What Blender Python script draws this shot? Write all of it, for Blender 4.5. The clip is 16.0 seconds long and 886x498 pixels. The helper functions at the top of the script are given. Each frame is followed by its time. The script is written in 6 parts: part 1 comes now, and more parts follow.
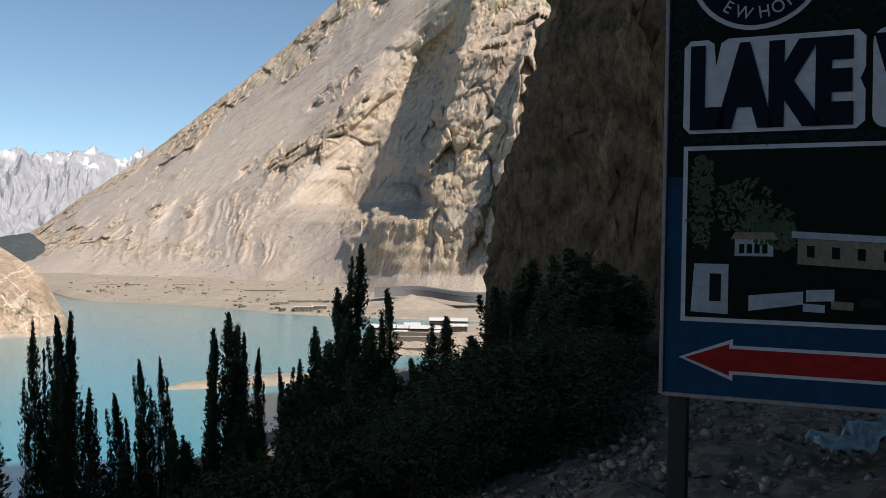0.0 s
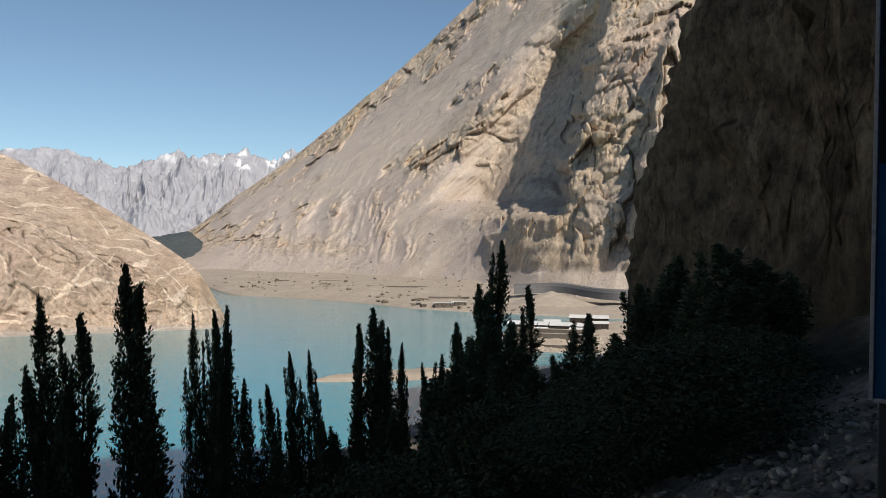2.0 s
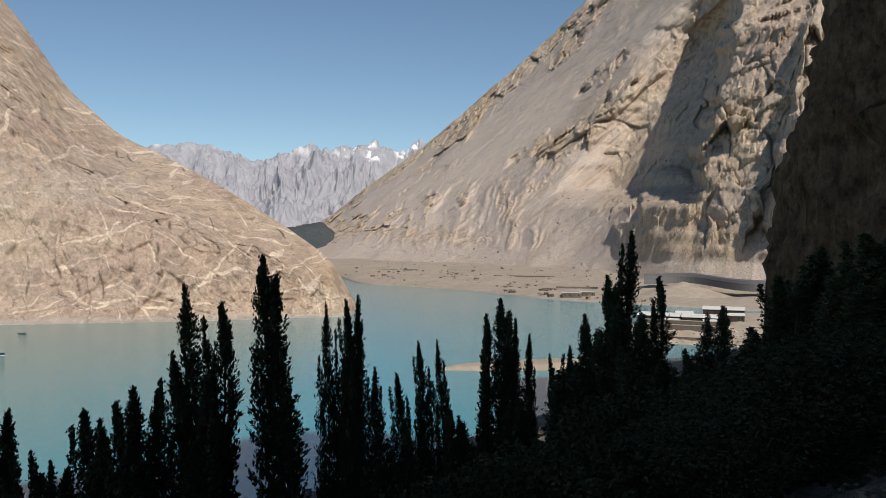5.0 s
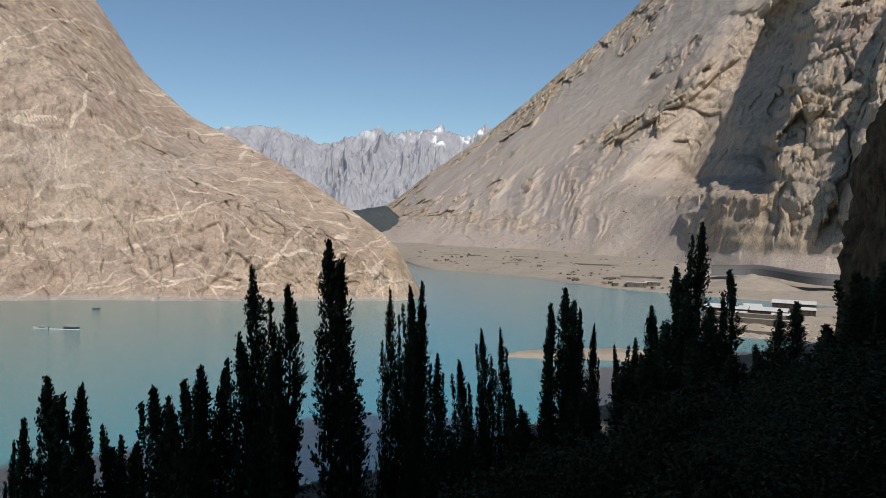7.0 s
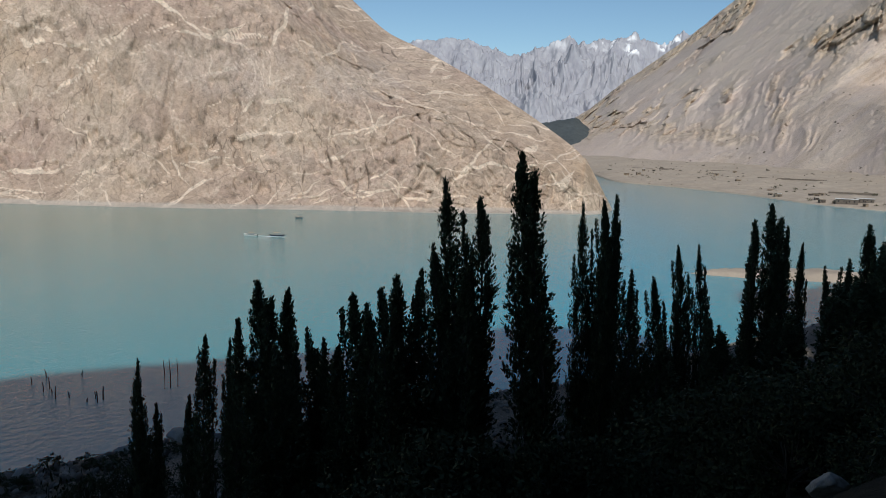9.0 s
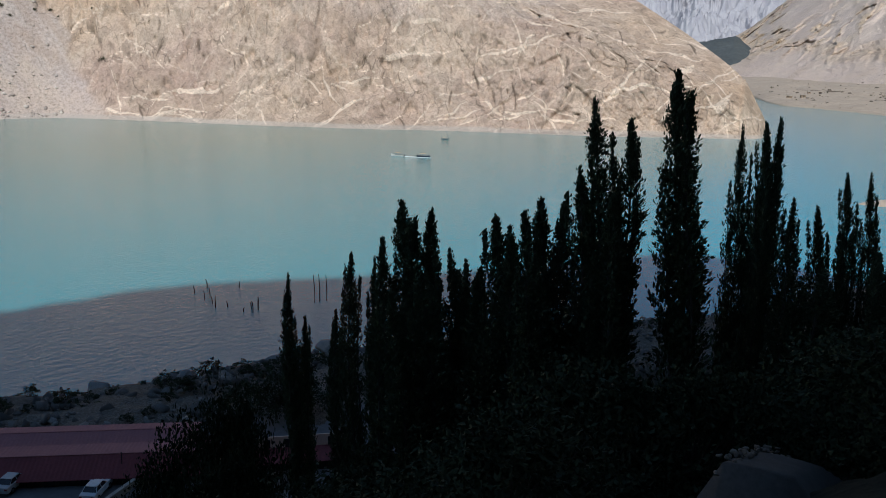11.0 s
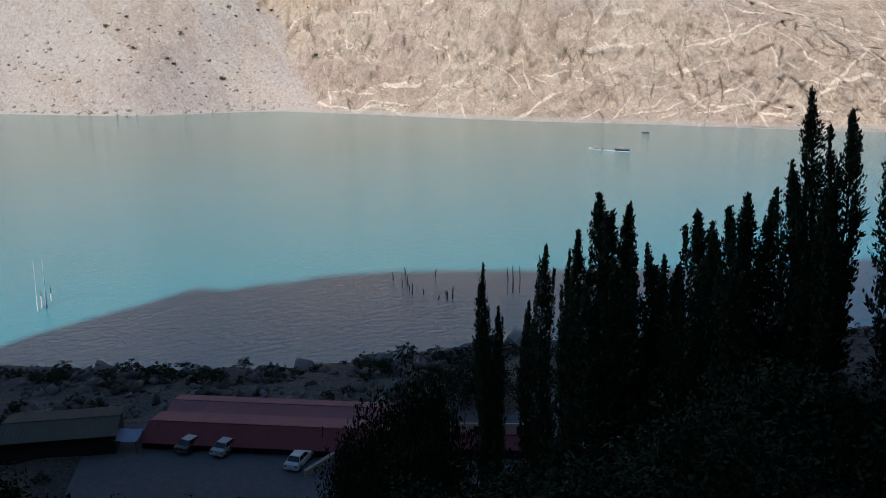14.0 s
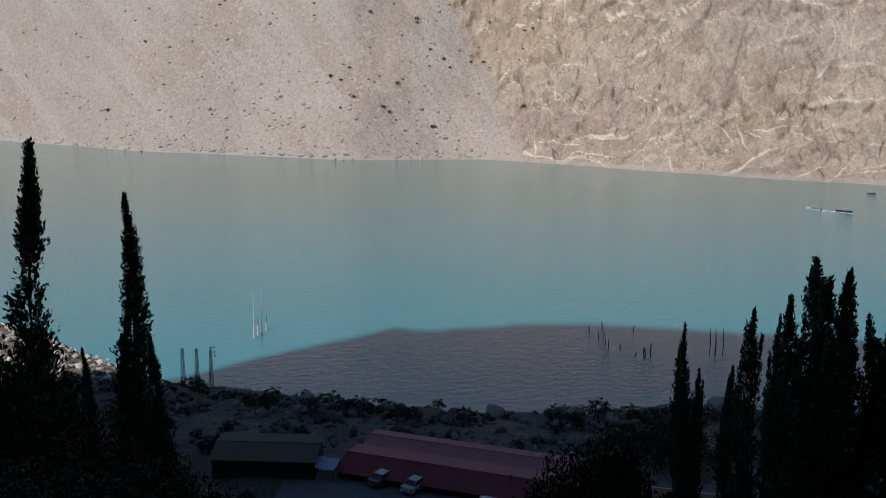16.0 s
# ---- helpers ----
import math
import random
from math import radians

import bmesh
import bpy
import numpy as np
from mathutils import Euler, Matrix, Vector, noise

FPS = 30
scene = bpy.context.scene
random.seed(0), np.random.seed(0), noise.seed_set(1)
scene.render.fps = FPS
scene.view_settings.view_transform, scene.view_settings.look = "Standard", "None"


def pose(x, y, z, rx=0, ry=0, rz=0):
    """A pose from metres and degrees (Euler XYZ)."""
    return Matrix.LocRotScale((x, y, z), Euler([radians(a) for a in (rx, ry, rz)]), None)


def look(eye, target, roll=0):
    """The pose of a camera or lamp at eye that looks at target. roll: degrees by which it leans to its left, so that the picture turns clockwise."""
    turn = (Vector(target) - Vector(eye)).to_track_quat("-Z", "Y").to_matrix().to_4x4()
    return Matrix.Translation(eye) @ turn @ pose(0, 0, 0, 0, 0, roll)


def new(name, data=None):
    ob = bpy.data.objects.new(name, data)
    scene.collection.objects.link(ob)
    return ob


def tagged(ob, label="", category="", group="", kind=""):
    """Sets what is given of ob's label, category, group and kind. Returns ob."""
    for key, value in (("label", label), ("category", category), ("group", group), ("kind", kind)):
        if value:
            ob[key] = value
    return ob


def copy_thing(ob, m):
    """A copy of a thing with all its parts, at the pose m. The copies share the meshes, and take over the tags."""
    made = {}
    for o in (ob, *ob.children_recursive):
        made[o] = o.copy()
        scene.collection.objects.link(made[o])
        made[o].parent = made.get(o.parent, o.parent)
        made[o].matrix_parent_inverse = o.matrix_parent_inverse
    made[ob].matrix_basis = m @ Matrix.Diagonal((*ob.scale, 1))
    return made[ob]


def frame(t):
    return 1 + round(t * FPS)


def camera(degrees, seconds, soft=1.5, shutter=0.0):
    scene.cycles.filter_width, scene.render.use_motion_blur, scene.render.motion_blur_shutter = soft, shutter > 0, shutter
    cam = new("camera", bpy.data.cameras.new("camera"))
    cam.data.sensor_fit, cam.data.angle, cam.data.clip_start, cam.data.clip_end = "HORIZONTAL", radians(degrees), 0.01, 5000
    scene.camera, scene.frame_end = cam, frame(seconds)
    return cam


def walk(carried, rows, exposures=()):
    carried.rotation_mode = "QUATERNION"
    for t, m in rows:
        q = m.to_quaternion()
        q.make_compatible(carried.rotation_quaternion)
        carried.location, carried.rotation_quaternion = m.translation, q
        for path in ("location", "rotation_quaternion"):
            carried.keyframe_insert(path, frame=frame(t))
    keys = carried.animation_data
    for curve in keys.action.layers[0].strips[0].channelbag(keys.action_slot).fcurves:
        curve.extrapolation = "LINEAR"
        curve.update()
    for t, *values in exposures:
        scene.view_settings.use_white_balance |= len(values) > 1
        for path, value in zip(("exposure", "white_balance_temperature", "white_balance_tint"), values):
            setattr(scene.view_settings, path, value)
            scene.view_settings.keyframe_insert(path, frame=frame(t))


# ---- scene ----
# The camera stands on a hillside road 50 m over the lake; water level is z = 0.
EYE_Z = 50.0
cam = camera(53.32, 16.0, soft=0.9)
PATH = """0 -0.000 0.000 0.000 -0.01 0.53 -0.80
0.5 -0.023 0.057 0.008 3.11 0.54 -0.60
1 -0.059 0.104 -0.009 6.02 0.60 -0.69
1.5 -0.103 0.095 -0.009 7.89 0.42 -0.77
2 -0.154 0.096 -0.009 9.01 0.19 -0.70
2.5 -0.173 0.067 -0.019 10.01 0.05 -0.67
3 -0.177 0.038 -0.037 11.00 -0.31 -0.38
3.5 -0.168 0.026 -0.046 12.17 -0.56 -0.28
4 -0.140 0.037 -0.033 14.22 -0.87 -0.17
6.5 -0.324 0.311 0.211 20.07 -0.13 -1.71
7 -0.412 0.412 0.192 21.39 -1.61 -1.74
7.5 -0.530 0.515 0.165 23.46 -3.98 -2.01
8 -0.686 0.623 0.138 26.21 -5.26 -2.11
8.5 -0.874 0.754 0.130 29.77 -6.18 -1.82
9 -1.043 0.949 0.109 33.56 -7.59 -1.55
9.5 -1.208 1.166 0.080 36.89 -10.17 -1.81
12 -1.700 1.841 -0.153 46.29 -13.01 -0.79
12.5 -1.691 1.750 -0.163 48.64 -13.24 -0.78
13 -1.642 1.679 -0.204 51.10 -13.36 -0.61
13.5 -1.616 1.645 -0.175 53.25 -13.49 -0.36
14 -1.564 1.552 -0.186 55.63 -13.45 -0.31
14.5 -1.506 1.450 -0.143 59.00 -12.53 -0.51
15 -1.429 1.349 -0.084 63.60 -11.63 -0.50
15.5 -1.340 1.252 -0.013 66.45 -11.48 -0.47
16 -1.233 1.146 0.023 68.82 -10.41 -0.89"""
rows = []
for line in PATH.split("\n"):
    t, x, y, z, yaw, pitch, roll = (float(a) for a in line.split())
    rows.append((t, pose(x, y, EYE_Z + z, 90 + pitch, roll, yaw)))
walk(cam, rows, [(0.0, 0.42, 6850, 10), (0.5, 0.24, 6850, 10), (1.0, 0.18, 6850, 10), (2.0, 0.16, 6850, 10), (3.5, 0.08, 6850, 10), (7.0, -0.14, 6500, 10), (9.0, -0.18, 6250, 8), (12.5, 0.12, 6050, 9), (14.5, 0.09, 6050, 9), (15.0, 0.03, 6050, 9), (15.5, -0.24, 6100, 10), (16.0, -0.27, 6100, 10)])

# ---- light: a high sun behind the hillside, a clear sky ----
SUN_AZ, SUN_EL = -140.0, 42.0          # degrees left of +y, above the horizon
sun_dir = Vector((-math.sin(radians(SUN_AZ)) * math.cos(radians(SUN_EL)),
                  math.cos(radians(SUN_AZ)) * math.cos(radians(SUN_EL)), math.sin(radians(SUN_EL))))
world = bpy.data.worlds.new("sky")
scene.world = world
world.use_nodes = True
sky = world.node_tree.nodes.new("ShaderNodeTexSky")
sky.sky_type, sky.sun_disc = "NISHITA", False
sky.sun_elevation, sky.sun_rotation = radians(SUN_EL), radians(-SUN_AZ)
sky.altitude, sky.air_density, sky.dust_density, sky.ozone_density = 2400, 1.0, 0.4, 1.2
tint = world.node_tree.nodes.new("ShaderNodeMix")
tint.data_type, tint.blend_type = "RGBA", "MULTIPLY"
tint.inputs[0].default_value, tint.inputs[7].default_value = 1.0, (0.92, 1.02, 1.02, 1)
world.node_tree.links.new(sky.outputs[0], tint.inputs[6])
world.node_tree.links.new(tint.outputs[2], world.node_tree.nodes["Background"].inputs[0])
world.node_tree.nodes["Background"].inputs[1].default_value = 0.09
sun = new("sun", bpy.data.lights.new("sun", "SUN"))
sun.data.energy, sun.data.angle, sun.data.color = 3.9, radians(0.55), (1.0, 0.945, 0.87)
sun.matrix_world = look(sun_dir * 900, (0, 0, 0))


# ---- materials ----
def material(name, rough=0.9, metal=0.0, spec=0.3):
    mat = bpy.data.materials.new(name)
    mat.use_nodes = True
    b = mat.node_tree.nodes["Principled BSDF"]
    b.inputs["Roughness"].default_value = rough
    b.inputs["Metallic"].default_value = metal
    b.inputs["Specular IOR Level"].default_value = spec
    return mat, mat.node_tree.nodes, mat.node_tree.links, b


def tex(nodes, links, kind, scale, detail=4.0, rough=0.6, stretch=(1, 1, 1), coord="Object", warp=None):
    tc = nodes.new("ShaderNodeTexCoord")
    mp = nodes.new("ShaderNodeMapping")
    mp.inputs["Scale"].default_value = stretch
    links.new(tc.outputs[coord], mp.inputs[0])
    n = nodes.new("ShaderNodeTexNoise" if kind == "noise" else "ShaderNodeTexVoronoi")
    n.inputs["Scale"].default_value = scale
    if kind == "noise":
        n.inputs["Detail"].default_value, n.inputs["Roughness"].default_value = detail, rough
    else:
        n.feature = kind
    src = mp.outputs[0]
    if warp:
        w = nodes.new("ShaderNodeTexNoise")
        w.inputs["Scale"].default_value, w.inputs["Detail"].default_value = warp[0], 8.0
        links.new(mp.outputs[0], w.inputs[0])
        v = nodes.new("ShaderNodeVectorMath")
        v.operation = "MULTIPLY_ADD"
        v.inputs[1].default_value = (warp[1],) * 3
        links.new(w.outputs["Color"], v.inputs[0])
        links.new(mp.outputs[0], v.inputs[2])
        src = v.outputs[0]
    links.new(src, n.inputs["Vector"])
    return n


def ramp(nodes, links, src, stops):
    r = nodes.new("ShaderNodeValToRGB")
    e = r.color_ramp.elements
    while len(e) < len(stops):
        e.new(0.5)
    for el, (p, c) in zip(e, stops):
        el.position = p
        el.color = (*c, 1) if len(c) == 3 else c
    links.new(src, r.inputs[0])
    return r.outputs[0]


def mix(nodes, links, fac, a, b, mode="MIX"):
    m = nodes.new("ShaderNodeMix")
    m.data_type, m.blend_type = "RGBA", mode
    for k, v in ((0, fac), (6, a), (7, b)):
        if isinstance(v, (int, float)):
            m.inputs[k].default_value = v
        elif isinstance(v, tuple):
            m.inputs[k].default_value = (*v, 1)
        else:
            links.new(v, m.inputs[k])
    return m.outputs[2]


def bump(nodes, links, b, src, strength, dist):
    bp = nodes.new("ShaderNodeBump")
    bp.inputs["Strength"].default_value, bp.inputs["Distance"].default_value = strength, dist
    links.new(src, bp.inputs["Height"])
    links.new(bp.outputs[0], b.inputs["Normal"])


def attr(nodes, name):
    a = nodes.new("ShaderNodeAttribute")
    a.attribute_name = name
    return a.outputs["Fac"]


def grained(name, base, dark, scale=2.0, rough=0.85, bump_dist=0.02, spec=0.3, metal=0.0, spread=0.5):
    """A plain surface with grain and larger stains."""
    mat, n, l, b = material(name, rough, metal, spec)
    fine = tex(n, l, "noise", scale * 6, 6, 0.65)
    big = tex(n, l, "noise", scale * 0.7, 3, 0.5)
    c1 = mix(n, l, ramp(n, l, fine.outputs[0], [(0.3, (0, 0, 0)), (0.7, (1, 1, 1))]), dark, base)
    c2 = mix(n, l, ramp(n, l, big.outputs[0], [(0.35, (spread,) * 3), (0.65, (1, 1, 1))]), dark, c1)
    l.new(c2, b.inputs["Base Color"])
    bump(n, l, b, fine.outputs[0], 0.5, bump_dist)
    return mat


def rock_material(name, tan, brown, pale, scree, vein=0.6, unit=1.0, bump_dist=2.5):
    """Veined cliff rock that gives way to grey scree where the 'scree' mask says so."""
    mat, n, l, b = material(name, 0.93, 0.0, 0.12)
    big = tex(n, l, "noise", 0.014 * unit, 6, 0.6)
    mid = tex(n, l, "noise", 0.07 * unit, 10, 0.78)
    fine = tex(n, l, "noise", 0.55 * unit, 9, 0.78)
    streak = tex(n, l, "noise", 0.16 * unit, 10, 0.8, (1, 1, 0.75))
    base = mix(n, l, ramp(n, l, mid.outputs[0], [(0.28, (0, 0, 0)), (0.62, (1, 1, 1))]), brown, tan)
    base = mix(n, l, ramp(n, l, big.outputs[0], [(0.42, (0, 0, 0)), (0.62, (0.55,) * 3)]), base, pale)
    hue = tex(n, l, "noise", 0.0065 * unit, 4, 0.6)
    base = mix(n, l, ramp(n, l, hue.outputs[0], [(0.36, (0.55,) * 3), (0.5, (0, 0, 0))]), base, tuple(c * k for c, k in zip(tan, (0.86, 0.80, 0.88))))
    base = mix(n, l, ramp(n, l, hue.outputs[0], [(0.52, (0, 0, 0)), (0.66, (0.5,) * 3)]), base, tuple(c * k for c, k in zip(tan, (1.08, 1.0, 0.84))))
    base = mix(n, l, ramp(n, l, streak.outputs[0], [(0.32, (0.4,) * 3), (0.40, (0, 0, 0))]), base, tuple(c * 0.55 for c in brown))
    cr2 = tex(n, l, "DISTANCE_TO_EDGE", 0.042 * unit, stretch=(1, 1, 0.7), warp=(0.16 * unit, 6.0 / unit))
    gate2 = ramp(n, l, tex(n, l, "noise", 0.05 * unit, 5, 0.7).outputs[0], [(0.44, (0, 0, 0)), (0.56, (1, 1, 1))])
    v2 = ramp(n, l, cr2.outputs[0], [(0.0, (vein,) * 3), (0.018, (vein * 0.8,) * 3), (0.03, (0, 0, 0))])
    v2 = mix(n, l, gate2, (0.0, 0.0, 0.0), v2)
    rocky = mix(n, l, mix(n, l, 0.6, v2, (0.0, 0.0, 0.0)), base, tuple(min(1, c * 1.22) for c in pale))
    grit = tex(n, l, "noise", 0.30 * unit, 8, 0.75)
    worn = n.new("ShaderNodeMath")
    worn.operation = "MULTIPLY_ADD"
    worn.inputs[1].default_value = 0.36
    l.new(grit.outputs[0], worn.inputs[0])
    l.new(attr(n, "vein"), worn.inputs[2])
    rocky = mix(n, l, ramp(n, l, worn.outputs[0], [(0.66, (0, 0, 0)), (0.74, (vein * 0.95,) * 3)]), rocky, tuple(min(1, c * 1.26) for c in pale))
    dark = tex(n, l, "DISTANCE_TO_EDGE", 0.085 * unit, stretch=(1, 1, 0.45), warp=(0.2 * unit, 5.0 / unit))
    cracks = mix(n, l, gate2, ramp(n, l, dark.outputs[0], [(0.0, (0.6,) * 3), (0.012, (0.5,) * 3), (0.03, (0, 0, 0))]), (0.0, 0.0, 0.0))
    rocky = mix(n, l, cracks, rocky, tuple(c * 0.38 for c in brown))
    # Shadow inside the carved clefts is painted as a dark brown.
    rocky = mix(n, l, attr(n, "shaded_cleft"), rocky, tuple(c * 0.30 for c in brown))
    sc = mix(n, l, ramp(n, l, fine.outputs[0], [(0.38, (0, 0, 0)), (0.60, (1, 1, 1))]), tuple(c * 0.74 for c in scree), scree)
    sc = mix(n, l, ramp(n, l, tex(n, l, "noise", 0.035 * unit, 7, 0.68, (1, 1, 0.3)).outputs[0], [(0.42, (0, 0, 0)), (0.66, (0.55,) * 3)]), sc, tuple(c * 1.12 for c in tan))
    sc = mix(n, l, ramp(n, l, attr(n, "streak"), [(0.30, (0.55,) * 3), (0.55, (0, 0, 0))]), sc, tuple(c * 0.80 for c in tan))
    sc = mix(n, l, ramp(n, l, attr(n, "streak"), [(0.55, (0, 0, 0)), (0.8, (0.5,) * 3)]), sc, tuple(c * 1.02 for c in pale))
    tint = mix(n, l, ramp(n, l, tex(n, l, "noise", 0.02 * unit, 6, 0.65).outputs[0], [(0.40, (0, 0, 0)), (0.60, (1, 1, 1))]), tuple(c * k for c, k in zip(tan, (0.84, 0.86, 0.94))), tuple(c * k for c, k in zip(tan, (0.95, 1.0, 1.06))))
    stones = tex(n, l, "F1", 0.55 * unit)
    tint = mix(n, l, ramp(n, l, stones.outputs["Color"], [(0.78, (0, 0, 0)), (0.86, (0.75,) * 3)]), tint, tuple(min(1, c * 1.1) for c in pale))
    tint = mix(n, l, ramp(n, l, stones.outputs["Color"], [(0.10, (0.6,) * 3), (0.22, (0, 0, 0))]), tint, brown)
    sc = mix(n, l, ramp(n, l, hue.outputs[0], [(0.38, (0.28,) * 3), (0.54, (0, 0, 0))]), sc, tuple(c * k for c, k in zip(scree, (0.90, 0.84, 0.90))))
    far = tex(n, l, "noise", 0.009 * unit, 5, 0.6)
    tint = mix(n, l, ramp(n, l, far.outputs[0], [(0.40, (0, 0, 0)), (0.56, (0.75,) * 3)]), tint, tuple(c * k for c, k in zip(scree, (0.88, 0.86, 0.88))))
    tint = mix(n, l, ramp(n, l, attr(n, "streak"), [(0.52, (0, 0, 0)), (0.66, (0.6,) * 3)]), tint, tuple(c * 0.98 for c in scree))
    sc = mix(n, l, attr(n, "rubble"), sc, tint)
    out = mix(n, l, attr(n, "scree"), rocky, sc)
    out = mix(n, l, ramp(n, l, fine.outputs[0], [(0.34, (0.75,) * 3), (0.44, (0, 0, 0))]), out, tuple(c * 0.42 for c in brown))
    speck = tex(n, l, "noise", 0.5 * unit, 5, 0.85)
    out = mix(n, l, 0.8, out, ramp(n, l, speck.outputs[0], [(0.34, (0.62,) * 3), (0.48, (1, 1, 1)), (0.66, (1.3,) * 3)]), "MULTIPLY")
    chips = tex(n, l, "F1", 0.16 * unit, stretch=(1, 1, 0.6), warp=(0.3 * unit, 3.0 / unit))
    chip = mix(n, l, attr(n, "scree"), ramp(n, l, chips.outputs["Color"], [(0.15, (0.78,) * 3), (0.5, (1, 1, 1)), (0.9, (1.15,) * 3)]), (1.0, 1.0, 1.0))
    out = mix(n, l, 0.85, out, chip, "MULTIPLY")
    out = mix(n, l, attr(n, "wash"), out, (0.50, 0.455, 0.405))
    l.new(out, b.inputs["Base Color"])
    h = n.new("ShaderNodeMath")
    h.operation = "MULTIPLY_ADD"
    h.inputs[1].default_value = 0.55
    l.new(fine.outputs[0], h.inputs[0])
    l.new(streak.outputs[0], h.inputs[2])
    h2 = n.new("ShaderNodeMath")
    h2.operation = "MULTIPLY_ADD"
    h2.inputs[1].default_value = 0.75
    blocks = tex(n, l, "F1", 0.10 * unit, stretch=(1, 1, 0.7), warp=(0.2 * unit, 4.0 / unit))
    l.new(mix(n, l, attr(n, "scree"), blocks.outputs["Color"], (0.5, 0.5, 0.5)), h2.inputs[0])
    l.new(h.outputs[0], h2.inputs[2])
    bump(n, l, b, h2.outputs[0], 0.85, bump_dist)
    return mat


M_RIDGE = rock_material("veined_tan_rock", (0.475, 0.365, 0.282), (0.385, 0.292, 0.224), (0.56, 0.46, 0.365), (0.50, 0.43, 0.385), 1.0, 1.0, 1.5)
M_MOUNT = rock_material("dry_brown_mountain_rock", (0.55, 0.445, 0.345), (0.40, 0.315, 0.24), (0.60, 0.505, 0.405), (0.575, 0.488, 0.432), 0.22, 1.0, 2.4)


def hillside_material():
    """Cliff rock, grey gravel and scrubby ground darkened in colour for deep shade, by the masks 'cliff' and 'soil'."""
    mat, n, l, b = material("hillside_rock_and_gravel", 0.95, 0, 0.12)
    fine = tex(n, l, "noise", 2.2, 10, 0.75)
    mid = tex(n, l, "noise", 0.16, 8, 0.68)
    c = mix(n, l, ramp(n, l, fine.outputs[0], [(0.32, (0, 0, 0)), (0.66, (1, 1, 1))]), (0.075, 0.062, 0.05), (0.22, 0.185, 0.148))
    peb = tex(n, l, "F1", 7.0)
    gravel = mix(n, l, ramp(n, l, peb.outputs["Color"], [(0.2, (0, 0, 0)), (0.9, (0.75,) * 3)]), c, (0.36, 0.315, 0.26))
    # Dark scrubby ground, taken near black so its colour carries the slope's shade.
    shaded_soil = mix(n, l, ramp(n, l, fine.outputs[0], [(0.35, (0, 0, 0)), (0.7, (1, 1, 1))]), (0.018, 0.018, 0.013), (0.056, 0.052, 0.036))
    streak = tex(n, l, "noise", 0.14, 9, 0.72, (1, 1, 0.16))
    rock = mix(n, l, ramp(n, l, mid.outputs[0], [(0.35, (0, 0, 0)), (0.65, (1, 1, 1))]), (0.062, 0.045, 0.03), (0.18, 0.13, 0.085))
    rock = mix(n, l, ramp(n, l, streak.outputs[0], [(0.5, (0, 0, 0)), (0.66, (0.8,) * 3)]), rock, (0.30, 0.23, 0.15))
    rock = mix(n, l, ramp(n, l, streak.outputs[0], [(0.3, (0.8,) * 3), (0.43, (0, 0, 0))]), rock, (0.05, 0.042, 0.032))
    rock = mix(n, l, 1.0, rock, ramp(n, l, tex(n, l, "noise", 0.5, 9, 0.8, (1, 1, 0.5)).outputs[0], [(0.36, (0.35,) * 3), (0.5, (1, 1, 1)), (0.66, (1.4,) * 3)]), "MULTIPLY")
    out = mix(n, l, attr(n, "shaded_soil"), gravel, shaded_soil)
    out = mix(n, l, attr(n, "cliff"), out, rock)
    l.new(out, b.inputs["Base Color"])
    h = n.new("ShaderNodeMath")
    h.operation = "MULTIPLY_ADD"
    h.inputs[1].default_value = 3.0
    l.new(mid.outputs[0], h.inputs[0])
    l.new(fine.outputs[0], h.inputs[2])
    bump(n, l, b, h.outputs[0], 0.9, 0.25)
    return mat


M_HILL = hillside_material()


def water_material():
    mat, n, l, b = material("turquoise_glacial_water", 0.07, 0, 0.5)
    b.inputs["IOR"].default_value = 1.33
    big = tex(n, l, "noise", 0.004, 3, 0.5, (1, 0.4, 1))
    c = mix(n, l, big.outputs[0], (0.115, 0.232, 0.206), (0.15, 0.262, 0.230))
    tc = n.new("ShaderNodeTexCoord")
    xyz = n.new("ShaderNodeSeparateXYZ")
    l.new(tc.outputs["Object"], xyz.inputs[0])
    span = n.new("ShaderNodeMapRange")
    span.inputs[1].default_value, span.inputs[2].default_value = -400.0, -120.0
    l.new(xyz.outputs[0], span.inputs[0])
    # Grey-green left, bluer right: the ridge's reflection is put into the base colour.
    c = mix(n, l, ramp(n, l, span.outputs[0], [(0.0, (0, 0, 0)), (1.0, (0.8,) * 3)]), c, (0.008, 0.30, 0.405))
    l.new(c, b.inputs["Base Color"])
    w1 = tex(n, l, "noise", 0.8, 6, 0.62, (1.0, 0.5, 1))
    bump(n, l, b, w1.outputs[0], 0.5, 0.4)
    return mat


M_WATER = water_material()


def far_material():
    mat, n, l, b = material("hazy_grey_peaks", 0.95, 0, 0.05)
    a = tex(n, l, "noise", 0.02, 9, 0.7, (1, 1, 0.22))
    # The haze of distance is put into these pale blue-grey rock tones.
    c = mix(n, l, ramp(n, l, a.outputs[0], [(0.35, (0, 0, 0)), (0.65, (1, 1, 1))]), (0.30, 0.30, 0.335), (0.42, 0.42, 0.445))
    c = mix(n, l, attr(n, "snow"), c, (0.93, 0.94, 0.95))
    l.new(c, b.inputs["Base Color"])
    return mat


M_FAR = far_material()
M_SAND = grained("pale_sand_and_gravel", (0.47, 0.395, 0.315), (0.33, 0.275, 0.22), 0.03, 0.95, 0.2)
M_GREENHILL = grained("dark_scrub", (0.095, 0.11, 0.115), (0.055, 0.065, 0.068), 0.02, 0.95, 2.0)


